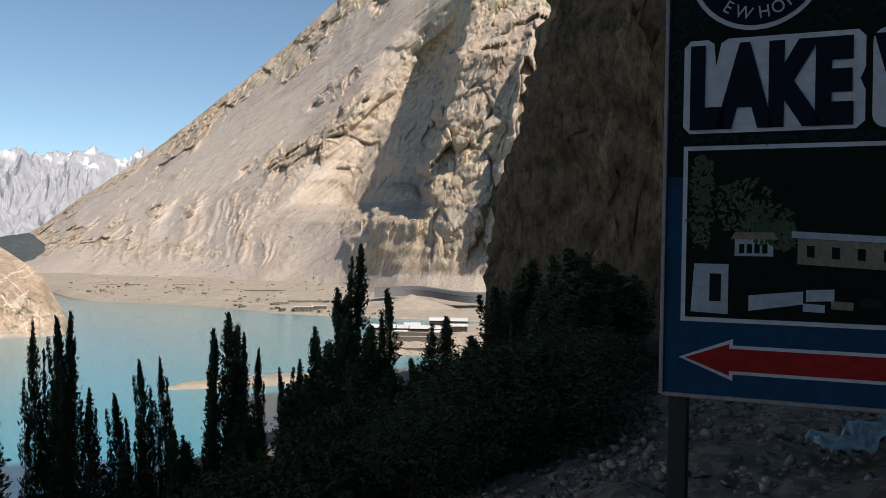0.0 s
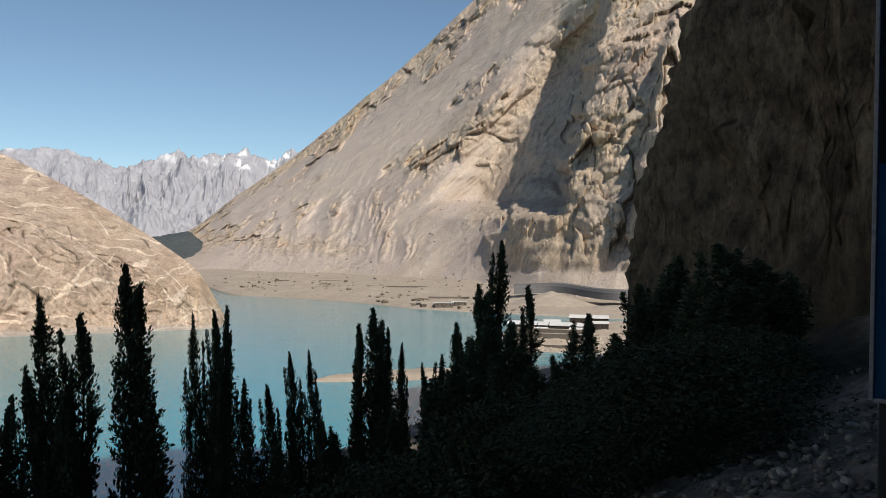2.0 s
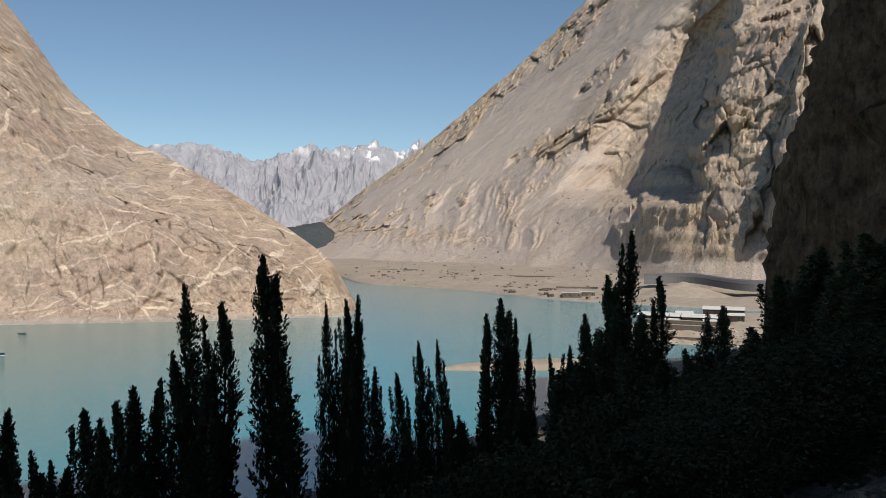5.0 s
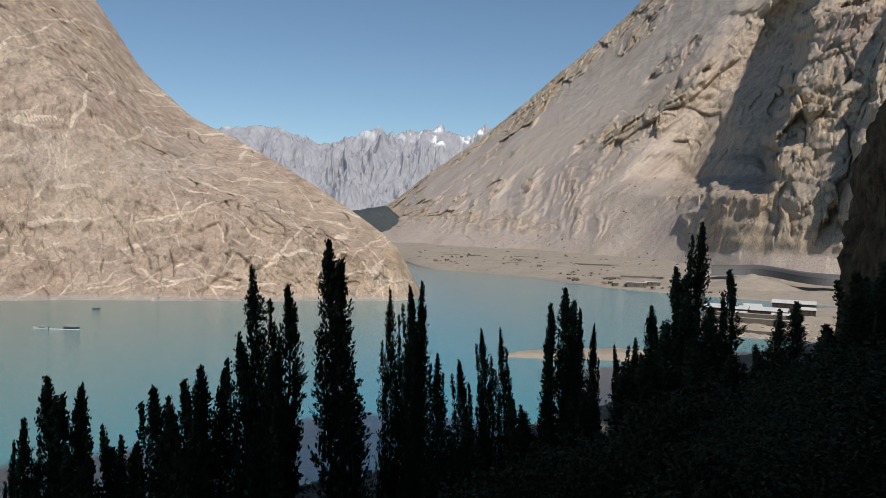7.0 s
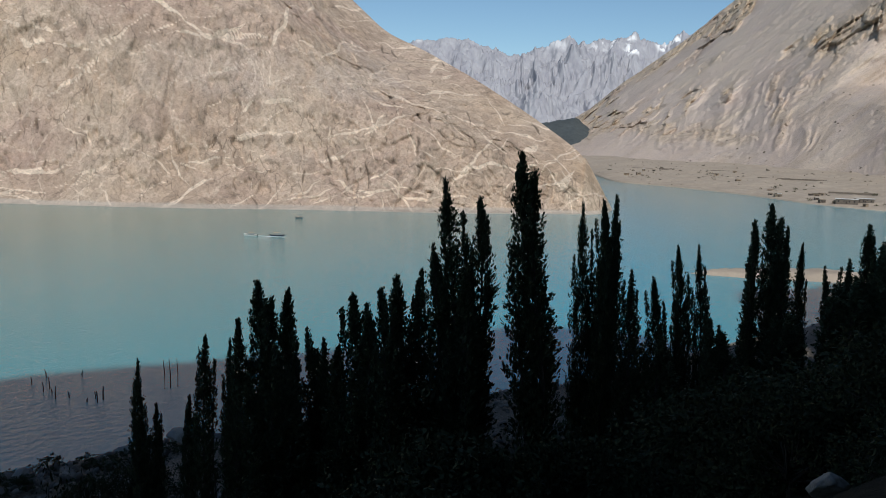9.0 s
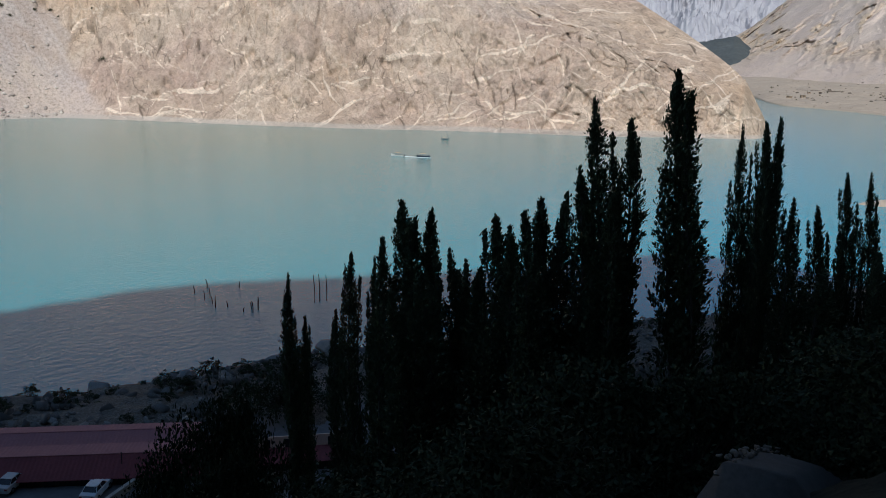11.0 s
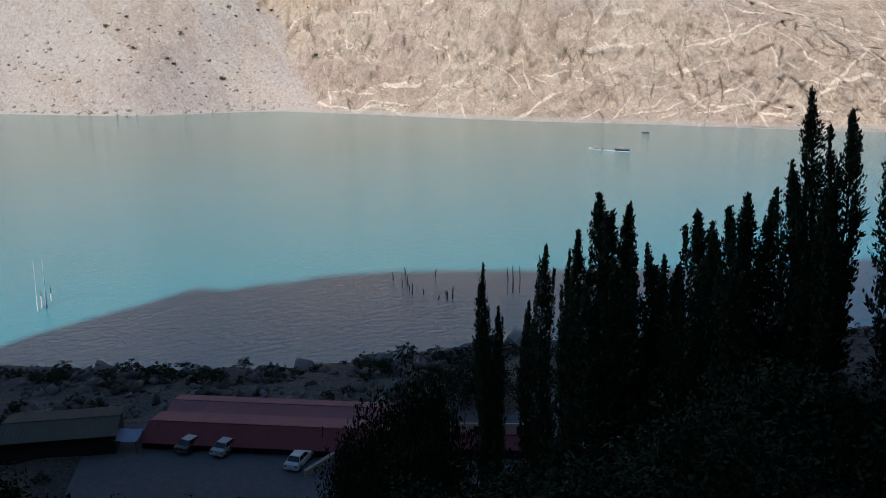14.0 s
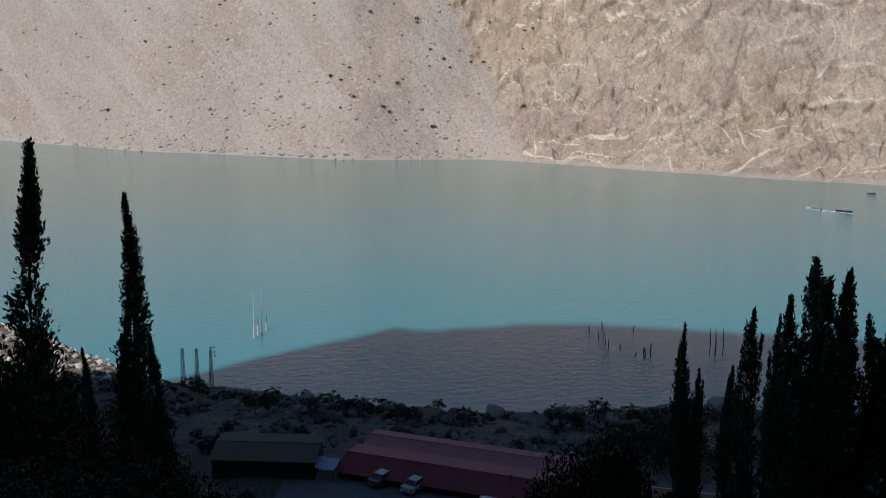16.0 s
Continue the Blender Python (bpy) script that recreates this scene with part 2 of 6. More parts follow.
def leaf_material(name, a, b_):
    mat, n, l, b = material(name, 0.75, 0, 0.15)
    g = n.new("ShaderNodeNewGeometry")
    o = n.new("ShaderNodeObjectInfo")
    c = mix(n, l, g.outputs["Random Per Island"], a, b_)
    c = mix(n, l, ramp(n, l, o.outputs["Random"], [(0, (0, 0, 0)), (1, (0.35,) * 3)]), c, (0.03, 0.03, 0.012))
    l.new(c, b.inputs["Base Color"])
    b.inputs["Subsurface Weight"].default_value = 0.0
    return mat


M_LEAF = leaf_material("poplar_leaves", (0.058, 0.078, 0.046), (0.11, 0.14, 0.075))
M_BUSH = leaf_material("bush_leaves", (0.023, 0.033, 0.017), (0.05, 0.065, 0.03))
M_BARK = grained("grey_bark", (0.11, 0.098, 0.08), (0.055, 0.048, 0.04), 3, 0.9, 0.02)


# ---- noise for the landscape ----
def _hash(ix, iy, iz, seed):
    h = (ix * 374761393 + iy * 668265263 + iz * 2147483647 + seed * 974634777) & 0xFFFFFFFF
    h = ((h ^ (h >> 13)) * 1274126177) & 0xFFFFFFFF
    return ((h ^ (h >> 16)) & 0xFFFF).astype(np.float64) / 32767.5 - 1.0


def vnoise(x, y, z, seed=0):
    x, y, z = np.broadcast_arrays(np.asarray(x, float), np.asarray(y, float), np.asarray(z, float))
    ix, iy, iz = (np.floor(a).astype(np.int64) for a in (x, y, z))
    fx, fy, fz = x - ix, y - iy, z - iz
    fx, fy, fz = (a * a * a * (a * (a * 6 - 15) + 10) for a in (fx, fy, fz))
    r = 0
    for dx in (0, 1):
        for dy in (0, 1):
            for dz in (0, 1):
                w = (fx if dx else 1 - fx) * (fy if dy else 1 - fy) * (fz if dz else 1 - fz)
                r = r + w * _hash(ix + dx, iy + dy, iz + dz, seed)
    return r


def fbm(x, y, z, octaves=5, gain=0.5, seed=0):
    s, a, k = 0, 1.0, 1.0
    for i in range(octaves):
        s = s + a * vnoise(x * k, y * k, z * k, seed + i)
        a *= gain
        k *= 2.03
    return s


def ridged(x, y, z, octaves=5, gain=0.5, seed=0):
    s, a, k = 0, 1.0, 1.0
    for i in range(octaves):
        s = s + a * (1 - np.abs(vnoise(x * k, y * k, z * k, seed + i)) * 2)
        a *= gain
        k *= 2.1
    return s


def facets(x, y, z, seed=0):
    """Broken rock: every cell of a jittered lattice is one tilted face. Returns the relief and how near a joint lies."""
    x, y, z = np.broadcast_arrays(x, y, z)
    ix, iy, iz = (np.floor(a).astype(np.int64) for a in (x, y, z))
    d1 = np.full(x.shape, 9.0)
    d2 = np.full(x.shape, 9.0)
    val = np.zeros(x.shape)
    for dx in (-1, 0, 1):
        for dy in (-1, 0, 1):
            for dz in (-1, 0, 1):
                cx, cy, cz = ix + dx, iy + dy, iz + dz
                h = _hash(cx, cy, cz, seed)
                h2, h3 = np.modf(h * 57.31)[0], np.modf(h * 913.7)[0]
                px, py, pz = x - cx - 0.5 - 0.42 * h, y - cy - 0.5 - 0.42 * h2, z - cz - 0.5 - 0.42 * h3
                d = np.sqrt(px * px + py * py + pz * pz)
                near = d < d1
                d2 = np.where(near, d1, np.minimum(d2, d))
                val = np.where(near, 0.55 * h3 + 1.1 * (h2 * px + h * py) + 0.9 * h3 * pz, val)
                d1 = np.where(near, d, d1)
    return val, d2 - d1


def smooth(a, b, x):
    t = np.clip((np.asarray(x, float) - a) / (b - a), 0, 1)
    return t * t * (3 - 2 * t)


def grid_mesh(name, X, Y, Z, mat, masks=(), shade=True):
    """A sheet from a grid of points, with float masks for its material."""
    nu, nv = X.shape
    me = bpy.data.meshes.new(name)
    me.vertices.add(nu * nv)
    me.vertices.foreach_set("co", np.stack([X, Y, Z], -1).astype(np.float32).ravel())
    i = np.arange(nu * nv).reshape(nu, nv)
    q = np.stack([i[:-1, :-1], i[1:, :-1], i[1:, 1:], i[:-1, 1:]], -1).reshape(-1, 4)
    me.loops.add(q.size)
    me.loops.foreach_set("vertex_index", q.ravel().astype(np.int32))
    me.polygons.add(len(q))
    me.polygons.foreach_set("loop_start", np.arange(0, q.size, 4, dtype=np.int32))
    me.update(calc_edges=True)
    if shade:
        me.polygons.foreach_set("use_smooth", np.ones(len(q), dtype=bool))
    for key, val in masks:
        a = me.attributes.new(key, "FLOAT", "POINT")
        a.data.foreach_set("value", np.clip(val, 0, 1).astype(np.float32).ravel())
    me.materials.append(mat)
    return new(name, me)


def polar(azs, R):
    A = np.radians(azs)[:, None]
    return -np.sin(A) * R, np.cos(A) * R


def table(azs, tab, i, sigma):
    """Column i of a small table over azimuth, with its corners rounded off."""
    fine = np.linspace(tab[0, 0] - 12, tab[-1, 0] + 12, 2400)
    v = np.interp(fine, tab[:, 0], tab[:, i])
    step = fine[1] - fine[0]
    k = np.exp(-0.5 * (np.arange(-400, 401) * step / sigma) ** 2)
    v = np.convolve(np.pad(v, 400, mode="edge"), k / k.sum(), mode="valid")
    return np.interp(azs, fine, v)[:, None]


# ---- the large structure ----
def make_water():
    bm = bmesh.new()
    bmesh.ops.create_circle(bm, cap_ends=True, radius=4900, segments=96)
    me = bpy.data.meshes.new("lake_water")
    bm.to_mesh(me)
    bm.free()
    me.materials.append(M_WATER)
    return tagged(new("water", me), "calm turquoise glacial lake water with fine ripples", "water", kind="structure")


make_water()


def bands(u, z, seed, families):
    """Straggling bands over a rock face: u along it, z up it. A family: count, angle, spread, half length, half width, from and to in u and z."""
    r = random.Random(seed)
    out = np.zeros(u.shape)
    for count, angle, spread, ln, wd, u0, u1, z0, z1 in families:
        for i in range(count):
            th = radians(angle + r.gauss(0, spread))
            c, d = math.cos(th), math.sin(th)
            cu, cz = r.uniform(u0, u1), z0 + (z1 - z0) * r.random() ** 1.4
            L, w = r.uniform(*ln), r.uniform(*wd)
            p, q = (u - cu) * c + (z - cz) * d, (z - cz) * c - (u - cu) * d
            near = (np.abs(p) < L) & (np.abs(q) < w * 2 + 8)
            p, q = p[near], q[near]
            a, b, e = (r.uniform(0, 6.28) for k in range(3))
            q = q + 2.6 * np.sin(p / 15 + a) + 1.1 * np.sin(p / 5.7 + b) + 0.5 * np.sin(p / 2.3 + e)
            ww = w * (0.8 + 0.3 * np.sin(p / 11.3 + e) + 0.2 * np.sin(p / 4.1 + a)) * np.sqrt(np.clip(1 - (p / L) ** 2, 0, 1))
            m = np.clip(0.5 - 0.25 * (np.abs(q) - ww + 0.45 * (p / L) ** 2), 0, 1)
            out[near] = np.maximum(out[near], m)
    return out


VEINS = [(64, 6, 12, (14, 60), (0.55, 1.1), -300, 170, 2, 130), (58, 34, 12, (10, 50), (0.5, 1.0), -300, 170, 0, 120), (36, -30, 16, (8, 34), (0.45, 0.8), -300, 170, 0, 110),
         (44, 88, 18, (6, 24), (0.45, 0.8), -300, 170, 0, 110), (9, 18, 20, (5, 11), (1.2, 2.2), -300, 170, 2, 110), (90, 14, 24, (10, 46), (0.7, 1.5), -300, 120, 90, 330)]
CLEFTS = [(70, 97, 14, (2, 8), (0.6, 1.0), -300, 170, 1, 120), (22, 70, 25, (2, 5), (0.5, 0.8), -300, 170, 30, 200), (26, 10, 18, (1.5, 5), (0.5, 0.8), -300, 170, 5, 200)]


def ridge_left():
    """The veined rock ridge across the lake, falling to a rounded headland."""
    azs = np.concatenate([np.linspace(22.6, 70, 640, endpoint=False), np.linspace(70, 100, 230, endpoint=False), np.linspace(100, 118, 40)])
    tab = np.array([[22.6, 610, 612, 0.5], [23.3, 578, 600, 14], [24.5, 566, 615, 36], [27.2, 563, 650, 57], [31, 548, 690, 86], [34.6, 543, 745, 114],
                    [37.4, 545, 785, 134], [40.4, 547, 835, 178], [43.2, 549, 885, 250], [48, 549, 960, 345], [55, 567, 1050, 430],
                    [62, 603, 1150, 480], [66, 628, 1200, 500], [75, 603, 1250, 520], [80, 635, 1300, 540], [88, 690, 1380, 560],
                    [95, 825, 1500, 580], [118, 1500, 2100, 600]])
    rs, rc, zc = table(azs, tab, 1, 0.9), table(azs, tab, 2, 1.4), table(azs, tab, 3, 0.5)
    rs[azs < 24.5], zc[azs < 24.5] = np.interp(azs[azs < 24.5], tab[:, 0], tab[:, 1])[:, None], np.interp(azs[azs < 24.5], tab[:, 0], tab[:, 3])[:, None]
    s = np.concatenate([[-0.06, -0.02], np.linspace(0, 1, 370) ** 1.12, 1 + np.linspace(0.02, 1.3, 30)])[None, :]
    R = rs + (rc - rs) * s
    up = np.clip(s, 0, 1)
    prof = 0.42 * smooth(0, 0.32, up) * 0.75 + 0.685 * up ** 1.05
    prof = np.where(s > 1, 1 - (s - 1) * 0.75, prof)
    Z = np.where(s < 0, s * 60, zc * prof)
    X, Y = polar(azs, R)
    A = azs[:, None] + 0 * s
    el = np.degrees(np.arctan2(Z - EYE_Z, R))
    wob = 0.9 * vnoise(X / 30, Y / 30, Z / 30) + 0.5 * vnoise(X / 9, Y / 9, Z / 9, 2)
    past = A + wob - 63.8 - 0.45 * (el + 4.0)
    scree = smooth(-0.4, 0.6, past)
    fan = scree * (1 - smooth(4.0, 6.2, past))
    rubble = smooth(4.0, 6.2, past)
    rock = 1 - 0.93 * scree
    scree = np.clip(fan + rubble * (0.93 + 0.07 * vnoise(X / 40, Y / 40, Z / 40, 3)), 0, 1)
    amp = np.clip(zc / 60, 0.15, 1) * smooth(-0.02, 0.06, s) * (1 - 0.75 * smooth(0.6, 1.0, s) * (s <= 1.0)) * (1 - 0.6 * smooth(43, 34, A) * smooth(0.2, 0.6, s))
    wx, wy, wz = (4 * vnoise(X / 22, Y / 22, Z / 22, q) for q in (141, 142, 143))
    f1, j1 = facets((X + wx) / 30, (Y + wy) / 30, (Z + wz) / 38 + (X - Y) / 90, 151)
    f2, j2 = facets((X + wx) / 11, (Y + wy) / 11, (Z + wz) / 15, 152)
    f3, _ = facets(X / 4.6, Y / 4.6, Z / 6, 153)
    crag = (ridged(X / 95, Y / 95, Z / 150, 3, 0.5, 3) - 0.6) * 9 * rock + (f1 * 3.4 + f2 * 2.4 + f3 * 1.7) * rock + (ridged(X / 7, Y / 7, Z / 12, 3, 0.6, 155) - 0.6) * 1.3 * rock + (ridged(X / 40, Y / 40, Z / 90, 4, 0.6, 156) - 0.6) * 5 * rock
    along = 0.77 * X + 0.63 * Y
    vein = bands(along + wx, Z + 0.6 * wz, 5, VEINS) * smooth(0.3, 0.9, rock)
    # This mask carves the clefts and also paints the shadow in them.
    shaded_cleft = smooth(0.42, 0.62, bands(along + wx, Z + 0.6 * wz, 8, CLEFTS)) * smooth(0.3, 0.9, rock)
    crag = crag - (0.9 * smooth(0.06, 0.0, j1) + 0.6 * smooth(0.08, 0.0, j2) + 3.0 * shaded_cleft - 0.4 * smooth(0.45, 0.6, vein)) * rock
    crag = crag + fbm(X / 9, Y / 9, Z / 9, 3, 0.5, 19) * 0.7 * (1 - 0.7 * fan) + rubble * (fbm(X / 60, Y / 60, Z / 60, 4, 0.5, 23) * 5 + ridged(X / 20, Y / 20, Z / 20, 3, 0.5, 25) * 0.7)
    d = crag * amp
    R2 = R - d * 0.58
    X, Y = polar(azs, R2)
    Z = np.where(s > 0, np.maximum(EYE_Z + (Z - EYE_Z) * R2 / R + d * 0.12, 0.3 + 0 * Z), Z)
    bench = smooth(1.6, 2.4, el + 0.6 * wob) * (1 - smooth(4.2, 5.4, el + 0.8 * wob)) * smooth(35.5, 37.5, A + wob) * (1 - smooth(50, 56, A))
    scree = np.maximum(scree, 0.4 * bench)
    ob = grid_mesh("ridge", X, Y, Z, M_RIDGE, shade=False, masks=[("scree", scree), ("rubble", rubble * 0.9), ("wash", 0.55 * smooth(3.2, 1.6, Z + 0.6 * wob)), ("vein", vein), ("shaded_cleft", 0.8 * shaded_cleft), ("streak", 0.5 + 0.34 * fbm(A * 0.55 - el * 0.40, el * 0.20, 0, 5, 0.6, 187))])
    return tagged(ob, "sunlit tan rock ridge with pale veins above the lake", "mountain", kind="structure")


ridge_left()


def mountain_right():
    """The great scree mountain with a buttress of cliffs beyond the beach."""
    azs = np.concatenate([np.linspace(-22, -8, 90, endpoint=False), np.linspace(-8, 27.5, 760)])
    tab = np.array([[-22, 790, 1800, 900], [-5, 845, 1800, 890], [0, 880, 1900, 818], [3, 930, 1975, 744], [6, 1075, 2040, 660], [8.7, 1180, 2100, 581],
                    [12.1, 1260, 2200, 485], [15.6, 1370, 2300, 388], [19.1, 1450, 2400, 278], [22.4, 1560, 2500, 188],
                    [24.5, 1640, 2600, 116], [27.5, 1750, 2700, 30]])
    rb, rc, zc = table(azs, tab, 1, 0.8), table(azs, tab, 2, 0.8), table(azs, tab, 3, 0.3)
    zc = zc * 1.03
    s = np.concatenate([np.linspace(-0.05, 1, 340), 1 + np.linspace(0.02, 1.0, 20)])[None, :]
    R = rb + (rc - rb) * s
    Z = 12 + (zc - 12) * np.where(s > 1, 1 - (s - 1) * 0.7, np.clip(s, -0.05, 1) * 0.8 + 0.2 * np.clip(s, 0, 1) ** 2)
    A = azs[:, None] + 0 * s
    el = np.degrees(np.arctan2(Z - EYE_Z, R))
    # cliffs: buttress, gully and knobs at the near end
    edge = 0.4 * vnoise(el / 1.5, 0, 0, 5) + 0.25 * vnoise(el / 0.5, 0, 0, 6)
    lean = A + edge + 0.24 * (el - 6)
    butt = smooth(1.3, 0.5, lean) * smooth(-5.5, -3.0, A + 0.28 * np.maximum(el, 0))
    step = smooth(-2.0, -2.7, A + 0.7 * edge + 0.22 * el) * smooth(-7.5, -5.0, A)

    def dome(az, up, half, over, under, power):
        rise = el + 0.5 * edge - up
        return np.clip(1 - np.abs((A + 0.8 * edge - az) / half) ** 2.4 - np.abs(rise / np.where(rise < 0, under, over)) ** 2.0, 0, 1) ** power

    knob = dome(2.9, 2.1, 2.1, 2.7, 4.2, 0.55)
    lobe = dome(4.9, 0.1, 1.7, 1.6, 2.4, 0.55)
    gully = smooth(9.6, 5.2, A + 0.3 * edge + 0.60 * (el - 5.0)) * smooth(0.3, 1.2, lean) * smooth(2.4, 4.0, el + 1.2 * edge)
    X, Y = polar(azs, R)
    n1 = fbm(X / 120, Y / 120, Z / 120, 4, 0.55, 31)
    band = el - 3.0 - (12.7 - A) * 0.92 - 0.9 * n1
    strip = smooth(1.5, 0.5, np.abs(band)) * smooth(13.4, 12.2, A + edge) * smooth(-0.5, 0.3, n1 + 0.35)
    low = smooth(0.9, 0.2, np.abs(el - 0.6 - 0.05 * (A - 16) - 0.8 * n1)) * smooth(13.0, 15.0, A)
    crestal = smooth(0.80, 0.93, s + 0.08 * n1)
    flutes = (0.8 - np.abs(vnoise(A * 1.15 + 0.6 * n1 + 0.35 * el, el * 0.3, 0, 191)) * 2 - 0.7 * np.abs(vnoise(A * 2.9 + 0.8 * n1 + 0.8 * el, el * 0.5, 0, 193)))
    apron = smooth(10.5, 13.0, A + n1) * smooth(-1.2, 0.2, el + 0.5 * n1) * smooth(4.2, 1.6, el - 0.12 * (16 - A) + 1.2 * n1)
    rock = np.clip((butt + knob + lobe + strip + 0.8 * low + smooth(7.3, 6.5, A + 2 * edge + 0.6 * (el - 4)) * smooth(1.0, 2.5, el) * 0.9) * smooth(-1.2, -0.2, el + 0.5 * edge) + crestal + 0.9 * apron * smooth(-0.1, 0.3, flutes) + 0.6 * smooth(0.25, 0.6, n1) * smooth(0.25, 0.5, s), 0, 1)
    stand = 17 * np.maximum(el + 1.0 + 0.5 * edge, 0)
    push = np.minimum(np.maximum(butt * (240 - 110 * smooth(12, 16, el)), np.maximum(knob * 150, lobe * 95)), stand) - gully * 225 * smooth(17.0, 12.5, el)
    push = push + step * 45 * smooth(0.0, 3.5, el) + apron * flutes * 16 + strip * 20 * smooth(-1.5, 0.6, -band) + low * 9
    fade = smooth(-0.03, 0.03, s) * (1 - smooth(0.9, 1.0, s) * 0.5)
    X, Y = polar(azs, R - push * fade * 0.9)
    Zp, Z = Z, EYE_Z + (Z - EYE_Z) * (1 - push * fade * 0.9 / R)
    wx, wy, wz = (14 * vnoise(X / 40, Y / 40, Z / 40, q) for q in (161, 162, 163))
    f1, j1 = facets((X + wx) / 62, (Y + wy) / 62, (Z + wz) / 50 + (X - Y) / 150, 171)
    f2, j2 = facets((X + wx) / 24, (Y + wy) / 24, (Z + wz) / 20, 172)
    f3, _ = facets(X / 9.5, Y / 9.5, Z / 7.6, 173)
    calm = (1 - 0.7 * gully) * (1 - 0.6 * np.maximum(knob, lobe)) * smooth(-1.0, 1.0, el) * (1 - 0.35 * smooth(7, 4, el))
    crag = (f1 * 24 + f2 * 8 + f3 * 2.0) * rock * calm + (ridged(X / 130, Y / 130, Z / 170, 3, 0.5, 41) - 0.6) * (5 + 9 * rock)
    crag = crag + ((ridged((X + wx) / 60, (Y + wy) / 60, (Z + wz) / 60, 4, 0.55, 175) - 0.7) * 3.5 + (ridged(X / 17, Y / 17, Z / 23, 4, 0.6, 177) - 0.7) * 1.8) * rock * calm
    crag = crag - (5 * smooth(0.08, 0, j1) + 3 * smooth(0.1, 0, j2)) * rock * calm
    across, along = 0.62 * A + 0.78 * el, 0.62 * el - 0.78 * A
    stripes = fbm(across * 1.1, along * 0.10, 0, 5, 0.62, 181)
    crag = crag + (np.abs(fbm(across * 2.2, along * 0.16, 3.0, 5, 0.62, 183)) - 0.4) * 5.0 * (1 - 0.6 * rock) * smooth(0.03, 0.2, s)
    crag = crag + fbm(X / 10, Y / 10, Z / 14, 3, 0.5, 51) * 1.5
    Z = Zp
    R2 = R - (push * 0.9 + crag * 0.8) * fade
    Z = EYE_Z + (Z - EYE_Z) * R2 / R + crag * fade * 0.15
    X, Y = polar(azs, R2)
    ob = grid_mesh("mountain", X, Y, Z, M_MOUNT, shade=False, masks=[("scree", np.clip(1 - rock, 0, 1)), ("rubble", np.clip(0.9 * smooth(0.62, 0.86, s + 0.1 * n1) + 0.7 * apron, 0, 1)), ("streak", 0.5 + 0.38 * stripes)])
    return tagged(ob, "high brown scree mountain with shadowed rock cliffs", "mountain", kind="structure")


mountain_right()


def shore_plain():
    azs = np.linspace(-14, 29, 360)
    tab = np.array([[-14, 640], [-2, 694], [3, 714], [7.4, 738], [11.2, 776], [15.2, 866], [18.9, 935], [22.7, 995], [24.5, 1250], [29, 1400]])
    rw = table(azs, tab, 1, 0.5)
    s = np.linspace(-0.05, 1, 150)[None, :]
    R = rw + (1850 - rw) * np.where(s > 0, np.abs(s) ** 1.6, s)
    X, Y = polar(azs, R)
    Z = np.where(s > 0, 1.0 + 13 * np.clip((R - rw) / 420, 0, 1) ** 0.8 + fbm(X / 40, Y / 40, 0, 4, 0.55, 61) * 1.6 * smooth(0, 0.1, s), s * 60)
    ob = grid_mesh("ground", X, Y, Z, M_SAND)
    return tagged(ob, "pale sandy shore plain below the mountain", "beach", kind="structure")


shore_plain()


def far_range():
    azs = np.linspace(14, 42, 620)
    tab = np.array([[14, 5.9], [18.5, 6.0], [20.3, 5.3], [22.1, 6.1], [24.6, 5.3], [27.2, 5.8], [29.7, 5.6], [32.6, 6.3], [36, 5.4], [42, 4.0]])
    s = np.linspace(0, 1.25, 190)[None, :]
    R = 3300 + 1000 * s
    zc = EYE_Z + 4250 * np.tan(np.radians(table(azs, tab, 1, 0.35)))
    up = np.where(s < 0.95, s / 0.95, 1 - (s - 0.95) * 1.2)
    X, Y = polar(azs, R)
    Z = zc * up ** 1.05
    jag = (ridged(X / 430, Y / 430, 0, 6, 0.56, 73) - 0.75) * 80 + (ridged(X / 120, Y / 120, Z / 200, 4, 0.6, 75) - 0.75) * 30
    ribs = ridged(azs[:, None] * 0.75 + 0.5 * vnoise(X / 200, Y / 200, 0, 74), s * 0.7, 0, 5, 0.62, 76) - 0.8
    jag = jag * (0.8 - 0.25 * smooth(0.7, 0.95, s)) + ribs * 42 * (1 - 0.75 * smooth(0.6, 0.92, s))
    Z = Z + jag * smooth(0.05, 0.75, s)
    Z = Z + (60 + 40 * ridged(X / 90, Y / 90, 0, 4, 0.6, 89)) * np.clip(1 - ((azs[:, None] - 27) / 2.4) ** 2, 0, 1) * np.clip(1 - ((s - 0.18) / 0.16) ** 2, 0, 1)
    hi = Z / zc
    snow = smooth(0.86, 0.99, hi + 0.14 * vnoise(X / 70, Y / 70, Z / 90, 77)) * smooth(25.0, 22.8, azs[:, None]) * smooth(0.0, 0.25, vnoise(X / 90, Y / 90, Z / 140, 79) + 0.12)
    snow = snow * smooth(0.0, 0.2, fbm(X / 45, Y / 45, Z / 70, 3, 0.6, 85) - 0.1)
    snow = snow + 0.35 * smooth(0.9, 1.0, hi) * smooth(0.3, 0.6, vnoise(X / 60, Y / 60, Z / 60, 81))
    ob = grid_mesh("backdrop", X, Y, Z, M_FAR, [("snow", snow)])
    return tagged(ob, "distant jagged grey peaks with snow on the summits", "mountain range", kind="structure")


far_range()


